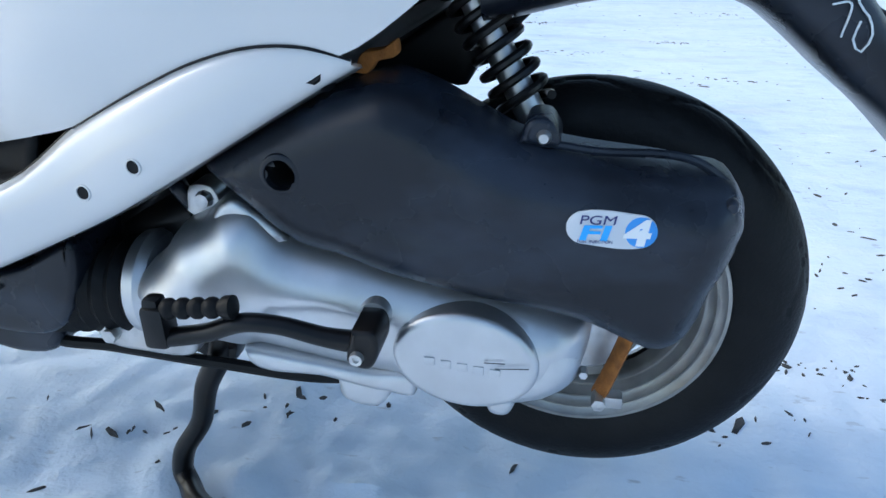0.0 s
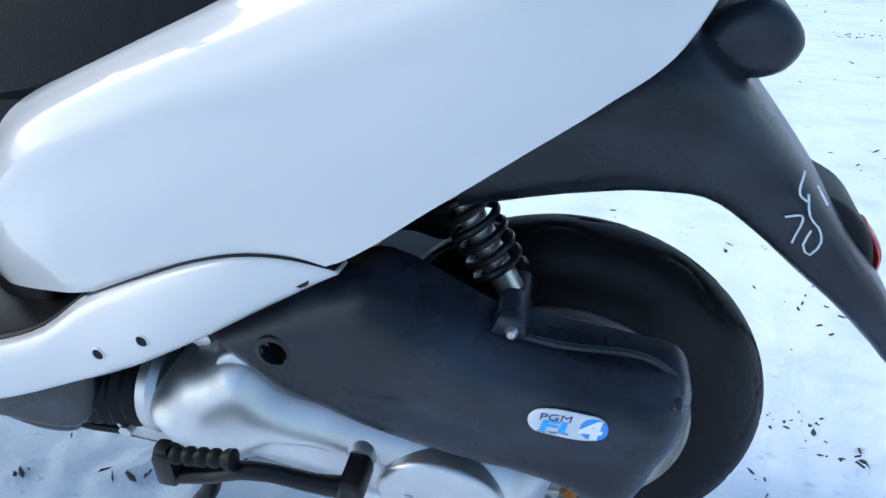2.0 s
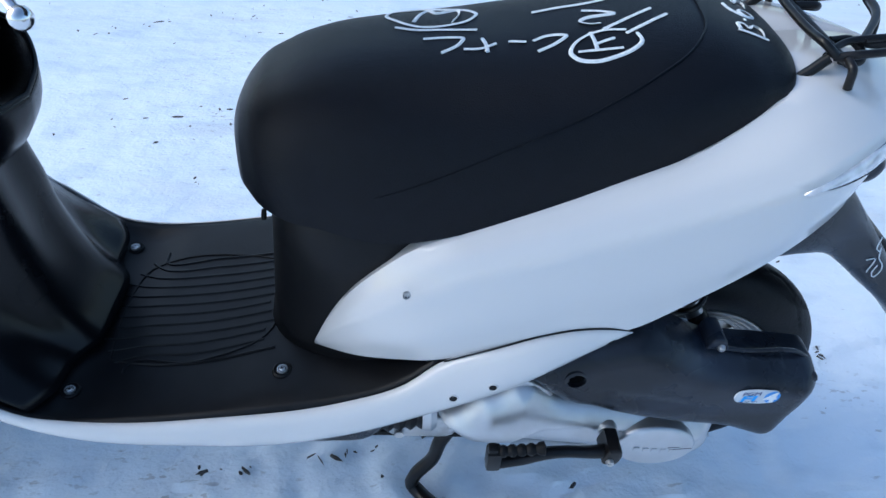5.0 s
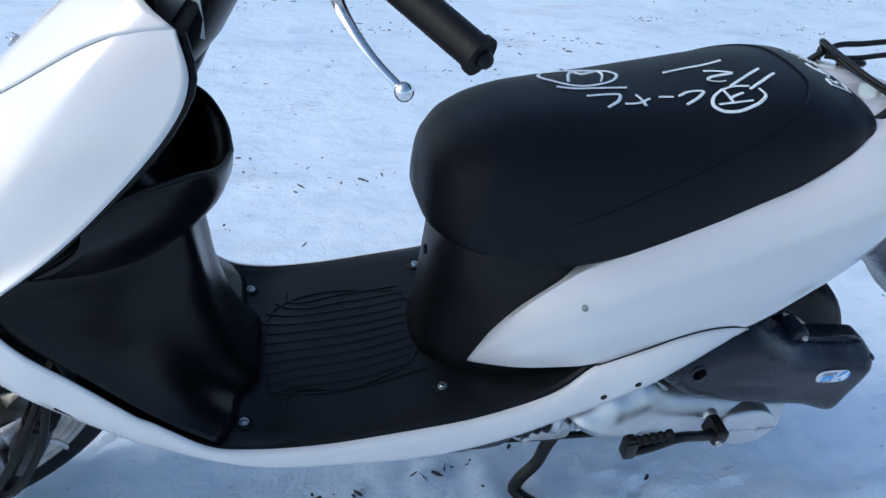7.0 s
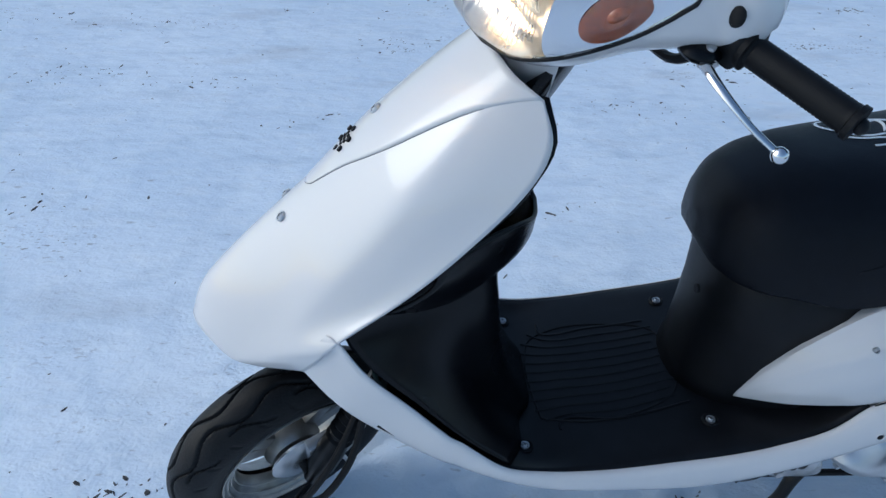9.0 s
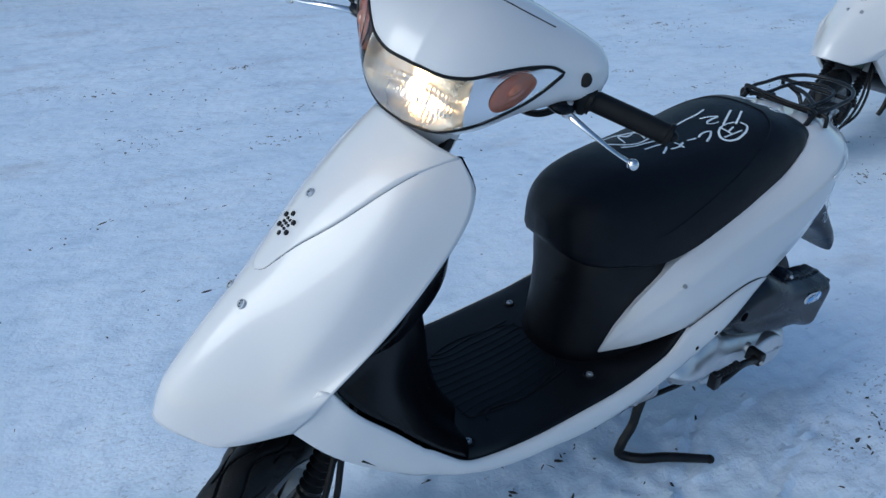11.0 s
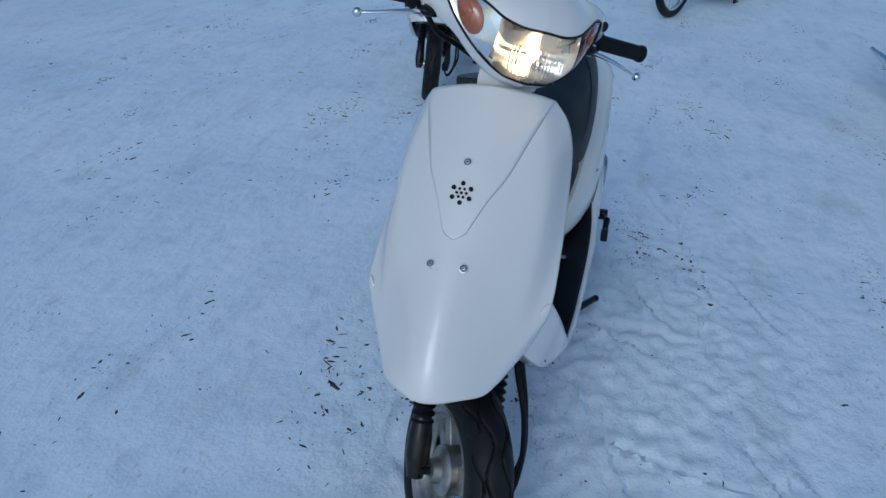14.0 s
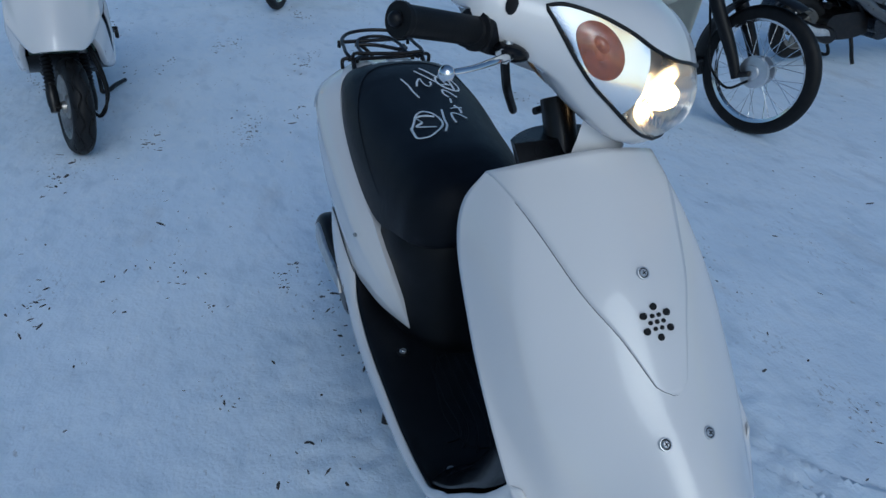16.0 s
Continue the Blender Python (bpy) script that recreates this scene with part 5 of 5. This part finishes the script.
    part("stand_leg", tube([(0.402, 0.085, 0.185), (0.385, 0.10, 0.12), (0.352, 0.105, 0.03), (0.345, 0.11, 0.010)], 0.012, 12, 20), BLACK_STEEL, stand)
    part("stand_bar", tube([(0.400, -0.09, 0.18), (0.400, 0.09, 0.18)], 0.013, 12), BLACK_STEEL, stand)
    part("stand_plate", pillow([(0.375, 0.165), (0.385, 0.19), (0.42, 0.185), (0.41, 0.150)], -0.083, -0.105, 0.003, 24, 2), BLACK_STEEL, stand)
    part("brake_cable", tube([(0.20, -0.10, 0.185), (0.236, -0.12, 0.177), (0.302, -0.124, 0.176), (0.416, -0.122, 0.166), (0.52, -0.118, 0.160), (0.60, -0.10, 0.165), (0.68, -0.08, 0.15)], 0.0058, 8, 40), SOFT_RUBBER, top, "black rear brake cable")
    part("engine_hanger", tidy(joined(pillow([(0.295, 0.215), (0.31, 0.19), (0.345, 0.183), (0.40, 0.19), (0.395, 0.215), (0.34, 0.225)], -0.10, -0.14, 0.005, 36, 3))), STEEL, top)
    part("hanger_bolt", lathe([(0.0005, -0.150), (0.007, -0.150), (0.0078, -0.138)], 6, "y", (0.322, 0, 0.203)), STEEL, top)
    part("pipe_clip", joined(pillow([(0.418, 0.33), (0.424, 0.352), (0.442, 0.352), (0.448, 0.335), (0.43, 0.322)], -0.12, -0.146, 0.003, 24, 2), lathe([(0.0005, -0.154), (0.006, -0.153), (0.0075, -0.146)], 8, "y", (0.436, 0, 0.342))), STEEL, top)
    part("breather_hose", tube([(0.395, -0.12, 0.352), (0.405, -0.13, 0.345), (0.415, -0.125, 0.325), (0.41, -0.11, 0.30)], 0.008, 10, 18), GREY, top)
    # black sheet added to stand in for the deep shade within the frame
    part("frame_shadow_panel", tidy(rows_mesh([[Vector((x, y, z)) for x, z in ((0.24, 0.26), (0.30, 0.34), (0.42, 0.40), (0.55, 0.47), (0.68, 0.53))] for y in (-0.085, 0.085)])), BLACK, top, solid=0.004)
    part("frame_tube", tube([(0.20, -0.07, 0.22), (0.30, -0.075, 0.27), (0.45, -0.078, 0.42), (0.66, -0.078, 0.53)], 0.016, 12, 20), BLACK_STEEL, top)
    part("frame_tube", tube([(0.20, 0.07, 0.22), (0.30, 0.075, 0.27), (0.45, 0.078, 0.42), (0.66, 0.078, 0.53)], 0.016, 12, 20), BLACK_STEEL, top)
    # lower panels
    lower = [(0.10, 0.205), (0.13, 0.255), (0.26, 0.272), (0.30, 0.29), (0.27, 0.235), (0.245, 0.168), (0.21, 0.163), (0.17, 0.172)]
    part("under_cover", pillow(lower, 0.13, -0.135, 0.01, 44, 3), GREY, top, "dark grey plastic under cover")
    side_panel = [(-0.02, 0.246), (0.10, 0.258), (0.26, 0.275), (0.315, 0.30), (0.310, 0.255), (0.285, 0.214), (0.20, 0.208), (0.10, 0.222), (0.03, 0.236)]
    part("under_panel", pillow(side_panel, 0.158, -0.162, 0.008, 60, 3), GREY, top, "dark grey plastic panel below the skirt")
    part("belly_panel", tidy(rows_mesh([[Vector((x, y, z)) for y in np.linspace(-0.165, 0.165, 9)] for x, z in ((-0.30, 0.38), (-0.22, 0.31), (-0.10, 0.262), (0.05, 0.248), (0.15, 0.243), (0.24, 0.255))])), BLACK, top, solid=0.004)
    part("inner_fender", pillow([(0.50, 0.405), (0.571, 0.447), (0.64, 0.492), (0.72, 0.535), (0.735, 0.505), (0.687, 0.480), (0.663, 0.455), (0.643, 0.437), (0.637, 0.424), (0.60, 0.428), (0.55, 0.405)], 0.095, -0.082, 0.006, 60, 3), BLACK, top, "black plastic inner fender")
    part("rusty_bracket", pillow([(0.567, 0.446), (0.573, 0.459), (0.589, 0.463), (0.597, 0.468), (0.598, 0.459), (0.583, 0.453), (0.576, 0.445)], -0.140, -0.153, 0.002, 40, 2), RUST, top, "rusty bracket under the body cover")
    # shock absorber
    a, b = Vector((0.630, -0.098, 0.515)), Vector((0.694, -0.110, 0.400))
    d = (b - a).normalized()
    damper = part("shock_absorber", tube([a, a + d * 0.05, b - d * 0.04, b], [0.013, 0.011, 0.0115, 0.0115], 14, 12), STEEL, top, "steel shock absorber inside a black coil spring")
    e1 = d.cross(Vector((0, 1, 0))).normalized()
    e2 = d.cross(e1)
    coil = [a + d * (0.01 + 0.105 * t) + (e1 * math.cos(t * 2 * math.pi * 8) + e2 * math.sin(t * 2 * math.pi * 8)) * 0.0195 for t in np.linspace(0, 1, 170)]
    part("coil_spring", tube(coil, 0.0036, 8), BLACK_STEEL, damper)
    part("shock_eye", lathe([(0.005, -0.128), (0.013, -0.128), (0.0135, -0.09), (0.005, -0.09)], 20, "y", (0.699, 0, 0.395)), BLACK_STEEL, damper)
    # rear brake arm
    arm = part("brake_arm", tube([(0.785, -0.113, 0.268), (0.777, -0.116, 0.235), (0.768, -0.114, 0.200), (0.757, -0.110, 0.162)], [0.010, 0.009, 0.009, 0.010], 10, 18, flat=0.5), RUST, top, "rusty rear brake arm")
    part("arm_nut", joined(box((0.758, -0.120, 0.156), (0.778, -0.106, 0.168), 0.003), lathe([(0.0005, -0.13), (0.006, -0.128), (0.006, -0.11)], 6, "y", (0.757, 0, 0.164))), STEEL, arm)
    part("gear_cover", lathe([(0.02, -0.09), (0.045, -0.088), (0.055, -0.075), (0.058, -0.05)], 36, "y", (0.741, 0, 0.222)), STEEL, top)
    silencer = part("exhaust_silencer", pillow([(0.55, 0.18), (0.58, 0.235), (0.72, 0.27), (0.88, 0.30), (0.915, 0.265), (0.87, 0.215), (0.72, 0.185), (0.58, 0.155)], 0.06, 0.136, 0.025, 60, 5), BLACK_STEEL, top, "black exhaust silencer with a steel heat shield")
    part("heat_shield", pillow([(0.62, 0.205), (0.64, 0.235), (0.74, 0.258), (0.86, 0.280), (0.87, 0.245), (0.74, 0.210)], 0.134, 0.143, 0.004, 40, 3), STEEL, silencer)


# ---- ground ----
furrow_rng = random.Random(11)
FURROWS = []
for _ in range(46):
    FURROWS.append((furrow_rng.uniform(-0.5, 1.3), furrow_rng.gauss(-0.35, 0.28), radians(furrow_rng.gauss(18, 22)), furrow_rng.uniform(0.06, 0.30), furrow_rng.uniform(0.005, 0.013), furrow_rng.uniform(0.004, 0.010)))


def snow_height(x, y):
    p = Vector((x, y, 0))
    h = 0.006 * noise.noise(p * 1.7) + 0.0035 * noise.noise(p * 6.0) + 0.0022 * noise.noise(Vector((x * 14, y * 24, 3)))
    near = math.exp(-((x - 0.3) ** 2 / 0.9 + (y + 0.3) ** 2 / 0.35))
    if near > 0.03:
        h += near * (0.012 * noise.noise(Vector((x * 21, y * 27, 1))) + 0.007 * abs(noise.noise(Vector((x * 52, y * 60, 4)))))
        for fx, fy, fa, fl, fw, fd in FURROWS:
            u = (x - fx) * math.cos(fa) + (y - fy) * math.sin(fa)
            if abs(u) < fl:
                v = (-(x - fx) * math.sin(fa) + (y - fy) * math.cos(fa) + 0.01 * math.sin(u * 14 + fx * 9)) / fw
                if abs(v) < 3.5:
                    h += fd * (1 - (u / fl) ** 2) * (-math.exp(-v * v) + 0.9 * math.exp(-((v - 1.6) ** 2) * 2))
    return h - 0.004


axis_x = np.r_[np.linspace(-400, -8, 14), np.linspace(-7, -2.2, 16), np.linspace(-2.1, -0.75, 36), np.linspace(-0.72, 1.5, 170), np.linspace(1.54, 3.4, 48), np.linspace(3.5, 8, 30), np.linspace(9, 400, 16)]
axis_y = np.r_[np.linspace(-400, -8, 14), np.linspace(-7, -1.6, 30), np.linspace(-1.55, -0.95, 16), np.linspace(-0.92, 0.35, 104), np.linspace(0.39, 2.6, 56), np.linspace(2.7, 9, 40), np.linspace(10, 400, 16)]
rows = [[(x, y, snow_height(x, y)) for x in axis_x] for y in axis_y]
ground = tagged(finish("ground", tidy(rows_mesh(rows)), SNOW), "packed trampled snow with scattered dirt", "snow", kind="structure")

# dirt chips frozen into the snow
rng = random.Random(5)
verts, faces = [], []


def chip(x, y, size, long=1.0):
    z = snow_height(x, y)
    n, a0, k = 5, rng.random() * 6.3, len(verts)
    sx, sy = size * long * rng.uniform(0.6, 1.8), size * rng.uniform(0.35, 0.8)
    ca, sa = math.cos(a0), math.sin(a0)
    for level, f in ((-0.002, 1.0), (size * 0.10 + 0.0006, 0.65)):
        for i in range(n):
            a = i / n * 2 * math.pi
            px, py = sx * f * math.cos(a) * rng.uniform(0.6, 1.2), sy * f * math.sin(a) * rng.uniform(0.6, 1.2)
            verts.append((x + px * ca - py * sa, y + px * sa + py * ca, z + level))
    for i in range(n):
        faces.append((k + i, k + (i + 1) % n, k + n + (i + 1) % n, k + n + i))
    faces.append(tuple(k + n + i for i in range(n)))


for _ in range(800):
    chip(rng.uniform(-2.2, 7), rng.uniform(-4, 5.5), abs(rng.gauss(0.0025, 0.0028)) + 0.0012)
for _ in range(105):
    cx, cy = rng.uniform(-1.8, 5), rng.uniform(-3, 4)
    st = rng.uniform(0.05, 0.2)
    for _ in range(rng.randint(8, 34)):
        chip(cx + rng.gauss(0, st), cy + rng.gauss(0, st * 0.35), abs(rng.gauss(0.003, 0.003)) + 0.0016, rng.uniform(0.8, 2.2))
for _ in range(420):
    chip(rng.uniform(-1.5, 6), rng.uniform(-3.5, 4.5), rng.uniform(0.0025, 0.0065), rng.uniform(1.2, 3.0))
for _ in range(26):
    cx, cy, heading = rng.uniform(-1.4, 4), rng.uniform(-2.5, 2.5), rng.uniform(-0.5, 0.5)
    for _ in range(rng.randint(10, 26)):
        along, off = rng.gauss(0, 0.10), rng.gauss(0, 0.018)
        chip(cx + along * math.cos(heading) - off * math.sin(heading), cy + along * math.sin(heading) + off * math.cos(heading), abs(rng.gauss(0.004, 0.003)) + 0.002, rng.uniform(0.8, 2.0))
for cx, cy, m in ((1.024, 0.222, 14), (1.097, 0.212, 10), (1.14, 0.16, 8), (-0.473, 0.242, 7), (0.08, 0.493, 3), (-0.162, 0.734, 3), (0.531, 0.441, 8), (0.845, 0.78, 5), (0.986, 0.449, 8), (2.018, 0.686, 6), (1.571, -0.367, 3), (1.867, 2.186, 3), (-0.624, 0.763, 3)):
    for _ in range(m):
        chip(cx + rng.gauss(0, 0.022), cy + rng.gauss(0, 0.014), abs(rng.gauss(0.0025, 0.002)) + 0.0015)
me = bpy.data.meshes.new("dirt_chips")
me.from_pydata(verts, [], faces)
me.materials.append(SPECK)
tagged(new("dirt_chips", me), "dark dirt chips and bark frozen into the snow", "dirt", kind="stuff")

# ---- things ----
make_scooter(HEADING, 36.0, True, "white step-through scooter with a black seat parked on snow")
make_scooter(pose(2.81, 0.835, -0.012, 0, 0, 2), 14.0, False, "second white scooter parked upright on the snow behind")


# ---- the other machines ----
def spoked_wheel(parent, at, R, name):
    w = part(name, tyre_mesh(at, R, 0.031, 0.056, 180, 0.0), RUBBER, parent, "narrow black motorcycle tyre")
    r0 = R - 0.056
    part("rim", lathe([(r0 - 0.012, -0.014), (r0 + 0.003, -0.020), (r0 + 0.005, -0.016), (r0 - 0.006, -0.008), (r0 - 0.010, 0), (r0 - 0.006, 0.008), (r0 + 0.005, 0.016), (r0 + 0.003, 0.020), (r0 - 0.012, 0.014), (r0 - 0.015, 0)], 72, "y", at, caps=False), CHROME, w, "chrome steel rim")
    part("hub", lathe([(0.012, -0.065), (0.03, -0.06), (0.035, -0.045), (0.062, -0.042), (0.066, -0.02), (0.03, -0.016), (0.03, 0.016), (0.066, 0.02), (0.062, 0.042), (0.035, 0.045), (0.03, 0.06), (0.012, 0.065)], 36, "y", at), ALU, w)
    bars = []
    for k in range(36):
        a = k / 36 * 2 * math.pi
        s = -1 if k % 2 else 1
        b = a + (0.35 if (k // 2) % 2 else -0.35)
        p = Vector(at) + Vector((0.058 * math.cos(b), s * 0.03, 0.058 * math.sin(b)))
        q = Vector(at) + Vector(((r0 - 0.01) * math.cos(a), s * 0.004, (r0 - 0.01) * math.sin(a)))
        bars.append(tube([p, q], 0.0016, 5))
    part("spokes", joined(*bars), CHROME, w)
    return w


def arch(at, R, w, a0, a1, n=24):
    return tidy(rows_mesh([[Vector(at) + Vector(((R + 0.012 * (1 - q * q)) * math.cos(a), w * q, (R + 0.012 * (1 - q * q)) * math.sin(a))) for q in np.linspace(-1, 1, 9)] for a in np.linspace(a0, a1, n)]))


def make_moped():
    """A step-through motorcycle; its front axle is over the origin, its rear at +x, the side towards the viewer is +y."""
    top = tagged(new("motorcycle"), "step-through motorcycle with cream leg shield and chrome muffler", "motorcycle", "spoked motorcycles")
    F, Rr = (0.06, 0, 0.285), (1.30, 0, 0.285)
    spoked_wheel(top, F, 0.285, "front_wheel")
    spoked_wheel(top, Rr, 0.285, "rear_wheel")
    part("front_mudguard", arch(F, 0.315, 0.05, 2.05, -0.30), BLACK, top, solid=0.003)
    part("mudflap", tidy(rows_mesh([[Vector((0.36 + 0.10 * t, y, 0.27 - 0.11 * t)) for y in np.linspace(-0.05, 0.05, 5)] for t in np.linspace(0, 1, 5)])), BLACK, top, solid=0.004)
    part("rear_mudguard", arch(Rr, 0.32, 0.065, 2.3, 0.05), BLACK, top, solid=0.003)
    for s in (-1, 1):
        fork = part("fork_leg", tube([(0.115, s * 0.075, 0.25), (0.15, s * 0.08, 0.33), (0.30, s * 0.085, 0.58), (0.40, s * 0.06, 0.80)], [0.022, 0.03, 0.034, 0.03], 14, 20), BLACK, top, "black pressed-steel fork leg")
        part("link", tube([(0.12, s * 0.078, 0.262), (0.055, s * 0.078, 0.285)], 0.013, 10, 6), BLACK_STEEL, fork)
        part("rear_shock", tube([(1.30, s * 0.10, 0.30), (1.20, s * 0.11, 0.62)], 0.022, 12), CHROME, top)
    part("brake_plate", lathe([(0.01, 0.05), (0.05, 0.05), (0.07, 0.044), (0.072, 0.03)], 32, "y", F), ALU, top)
    part("brake_cable", tube([(0.06, 0.07, 0.25), (0.14, 0.085, 0.20), (0.24, 0.085, 0.26), (0.30, 0.08, 0.45), (0.38, 0.06, 0.75)], 0.006, 8, 30), SOFT_RUBBER, top)
    # leg shields
    for s in (-1, 1):
        front = smooth_line([(0.44, s * 0.10, 0.80), (0.49, s * 0.13, 0.65), (0.555, s * 0.17, 0.42), (0.61, s * 0.19, 0.24), (0.70, s * 0.19, 0.085)], 24)
        back_e = smooth_line([(0.52, s * 0.08, 0.80), (0.63, s * 0.10, 0.62), (0.79, s * 0.15, 0.46), (0.77, s * 0.19, 0.32), (0.78, s * 0.20, 0.075)], 24)
        rows = [[Vector(a * (1 - v) + b * v) + Vector((0, s * 0.02 * math.sin(math.pi * v), 0)) for v in np.linspace(0, 1, 9)] for a, b in zip(front, back_e)]
        part("leg_shield", tidy(rows_mesh(rows)), CREAM, top, "cream plastic leg shield", solid=0.004)
    part("frame_spine", tube([(0.42, 0, 0.82), (0.60, 0, 0.55), (0.85, 0, 0.47), (1.15, 0, 0.52), (1.35, 0, 0.66)], [0.06, 0.06, 0.055, 0.07, 0.05], 16, 30), CREAM, top)
    part("engine_block", pillow([(0.74, 0.20), (0.72, 0.30), (0.80, 0.36), (0.98, 0.38), (1.10, 0.33), (1.08, 0.22), (0.98, 0.165), (0.82, 0.165)], -0.12, 0.10, 0.03, 60, 4), BLACK_STEEL, top)
    part("engine_cover", lathe([(0.005, 0.135), (0.05, 0.134), (0.075, 0.12), (0.08, 0.09)], 36, "y", (0.97, 0, 0.26)), BLACK_STEEL, top)
    part("chain_case", pillow([(0.98, 0.27), (1.02, 0.36), (1.30, 0.37), (1.36, 0.30), (1.30, 0.22), (1.05, 0.21)], 0.05, 0.085, 0.012, 50, 3), BLACK, top)
    for k in range(6):
        x = 0.66 + 0.016 * k
        part("cylinder_fin", pillow([(x, 0.215), (x, 0.305), (x + 0.009, 0.305), (x + 0.009, 0.215)], -0.05, 0.06, 0.003, 16, 1), ALU, top)
    muffler = part("muffler", tube([(0.80, 0.13, 0.115), (1.02, 0.14, 0.120), (1.10, 0.145, 0.130), (1.16, 0.15, 0.142), (1.55, 0.155, 0.205), (1.62, 0.155, 0.214)], [0.012, 0.013, 0.019, 0.027, 0.027, 0.016], 18, 40), CHROME, top, "chrome muffler")
    part("tail_pipe", tube([(1.61, 0.155, 0.214), (1.66, 0.155, 0.222)], 0.013, 12), CHROME, muffler)
    part("exhaust_pipe", tube([(0.80, 0.13, 0.115), (0.72, 0.11, 0.13), (0.67, 0.06, 0.19)], 0.013, 12, 14), CHROME, muffler)
    for s in (-1, 1):
        leg = part("stand_leg", tube([(0.93, s * 0.09, 0.14), (0.985, s * 0.115, 0.05), (1.0, s * 0.13, 0.006)], 0.012, 10, 12), BLACK_STEEL, top)
        part("stand_foot", tube([(0.97, s * 0.13, 0.010), (1.04, s * 0.13, 0.010)], 0.011, 10), BLACK_STEEL, leg)
    part("step_bar", tube([(0.86, -0.24, 0.20), (0.86, 0.24, 0.20)], 0.011, 10), BLACK_STEEL, top)
    part("side_box", pillow([(0.95, 0.42), (0.98, 0.56), (1.22, 0.60), (1.28, 0.48), (1.15, 0.40)], -0.12, 0.12, 0.03, 50, 4), BLACK, top)
    part("saddle", tube([(0.86, 0, 0.70), (1.05, 0, 0.72), (1.30, 0, 0.74), (1.45, 0, 0.74)], [0.07, 0.12, 0.13, 0.07], 18, 24, flat=0.45), VINYL, top)
    part("head_shroud", lathe([(0.03, 0.62), (0.07, 0.68), (0.10, 0.82), (0.12, 0.90), (0.08, 0.98), (0.02, 1.0)], 28, "z", (0.40, 0, 0)), CREAM, top)
    part("handlebar", tube([(0.47, -0.32, 0.98), (0.43, -0.1, 0.96), (0.43, 0.1, 0.96), (0.47, 0.32, 0.98)], 0.014, 12, 24), BLACK_STEEL, top)
    return top


moped = make_moped()
moped.matrix_world = pose(1.629, -2.155, 0, 0, 0, 14.2) @ Matrix.Scale(1.04, 4)
copy_thing(moped, pose(4.97, -0.47, 0, 0, 0, -28))
make_scooter(pose(2.56, -4.08, 0, 0, 0, 84), 5.0, False, "dark grey scooter parked beside the motorcycle on snow", DARK_PAINT)


# ---- far side of the yard: crates in a snow bank ----
def make_crate(m, mat, label):
    top = tagged(new("plastic_crate"), label, "crate", "crates along the snow bank")
    top.matrix_world = m
    for x in (-0.5, 0.08):
        pts = [(x, 0.0), (x, 0.62), (x + 0.42, 0.62), (x + 0.42, 0.0), (x + 0.30, 0.0), (x + 0.28, 0.09), (x + 0.21, 0.12), (x + 0.14, 0.09), (x + 0.12, 0.0)]
        loop = [(a, b) for a, b in pts]
        part("front_panel", pillow(loop, 0.03, 0.0, 0.006, 90, 2), mat, top)
    part("body", box((-0.55, 0.03, 0.05), (0.55, 0.85, 0.68), 0.02), mat, top)
    part("skid", box((-0.56, -0.01, 0.0), (-0.50, 0.85, 0.08), 0.01), mat, top)
    part("skid", box((0.50, -0.01, 0.0), (0.56, 0.85, 0.08), 0.01), mat, top)
    return top


for k in range(9):
    red = k in (4,)
    make_crate(pose(-3.6 + 1.27 * k, 6.40 + 0.12 * math.sin(k * 2.1), 0.03, 0, 0, 3 * math.sin(k * 1.7)), CRATE_RED if red else CRATE, "faded red plastic crate half sunk in snow" if red else "dark grey plastic crate half sunk in snow")

bank = []
for x in np.linspace(-6, 9, 150):
    r = []
    for v in np.linspace(0, 1, 14):
        y = 5.90 + 0.9 * v
        h = 0.12 * math.sin(math.pi * min(1, v * 1.3)) * (0.65 + 1.1 * noise.noise(Vector((x * 1.4, 0, 7))) + 0.5 * noise.noise(Vector((x * 5, v * 3, 2))))
        r.append((x, y + 0.06 * noise.noise(Vector((x * 2, v * 2, 5))), max(-0.02, h) - 0.015))
    bank.append(r)
tagged(finish("snow_bank", tidy(rows_mesh(bank)), SNOW), "low ragged bank of ploughed snow", "snow", kind="structure")
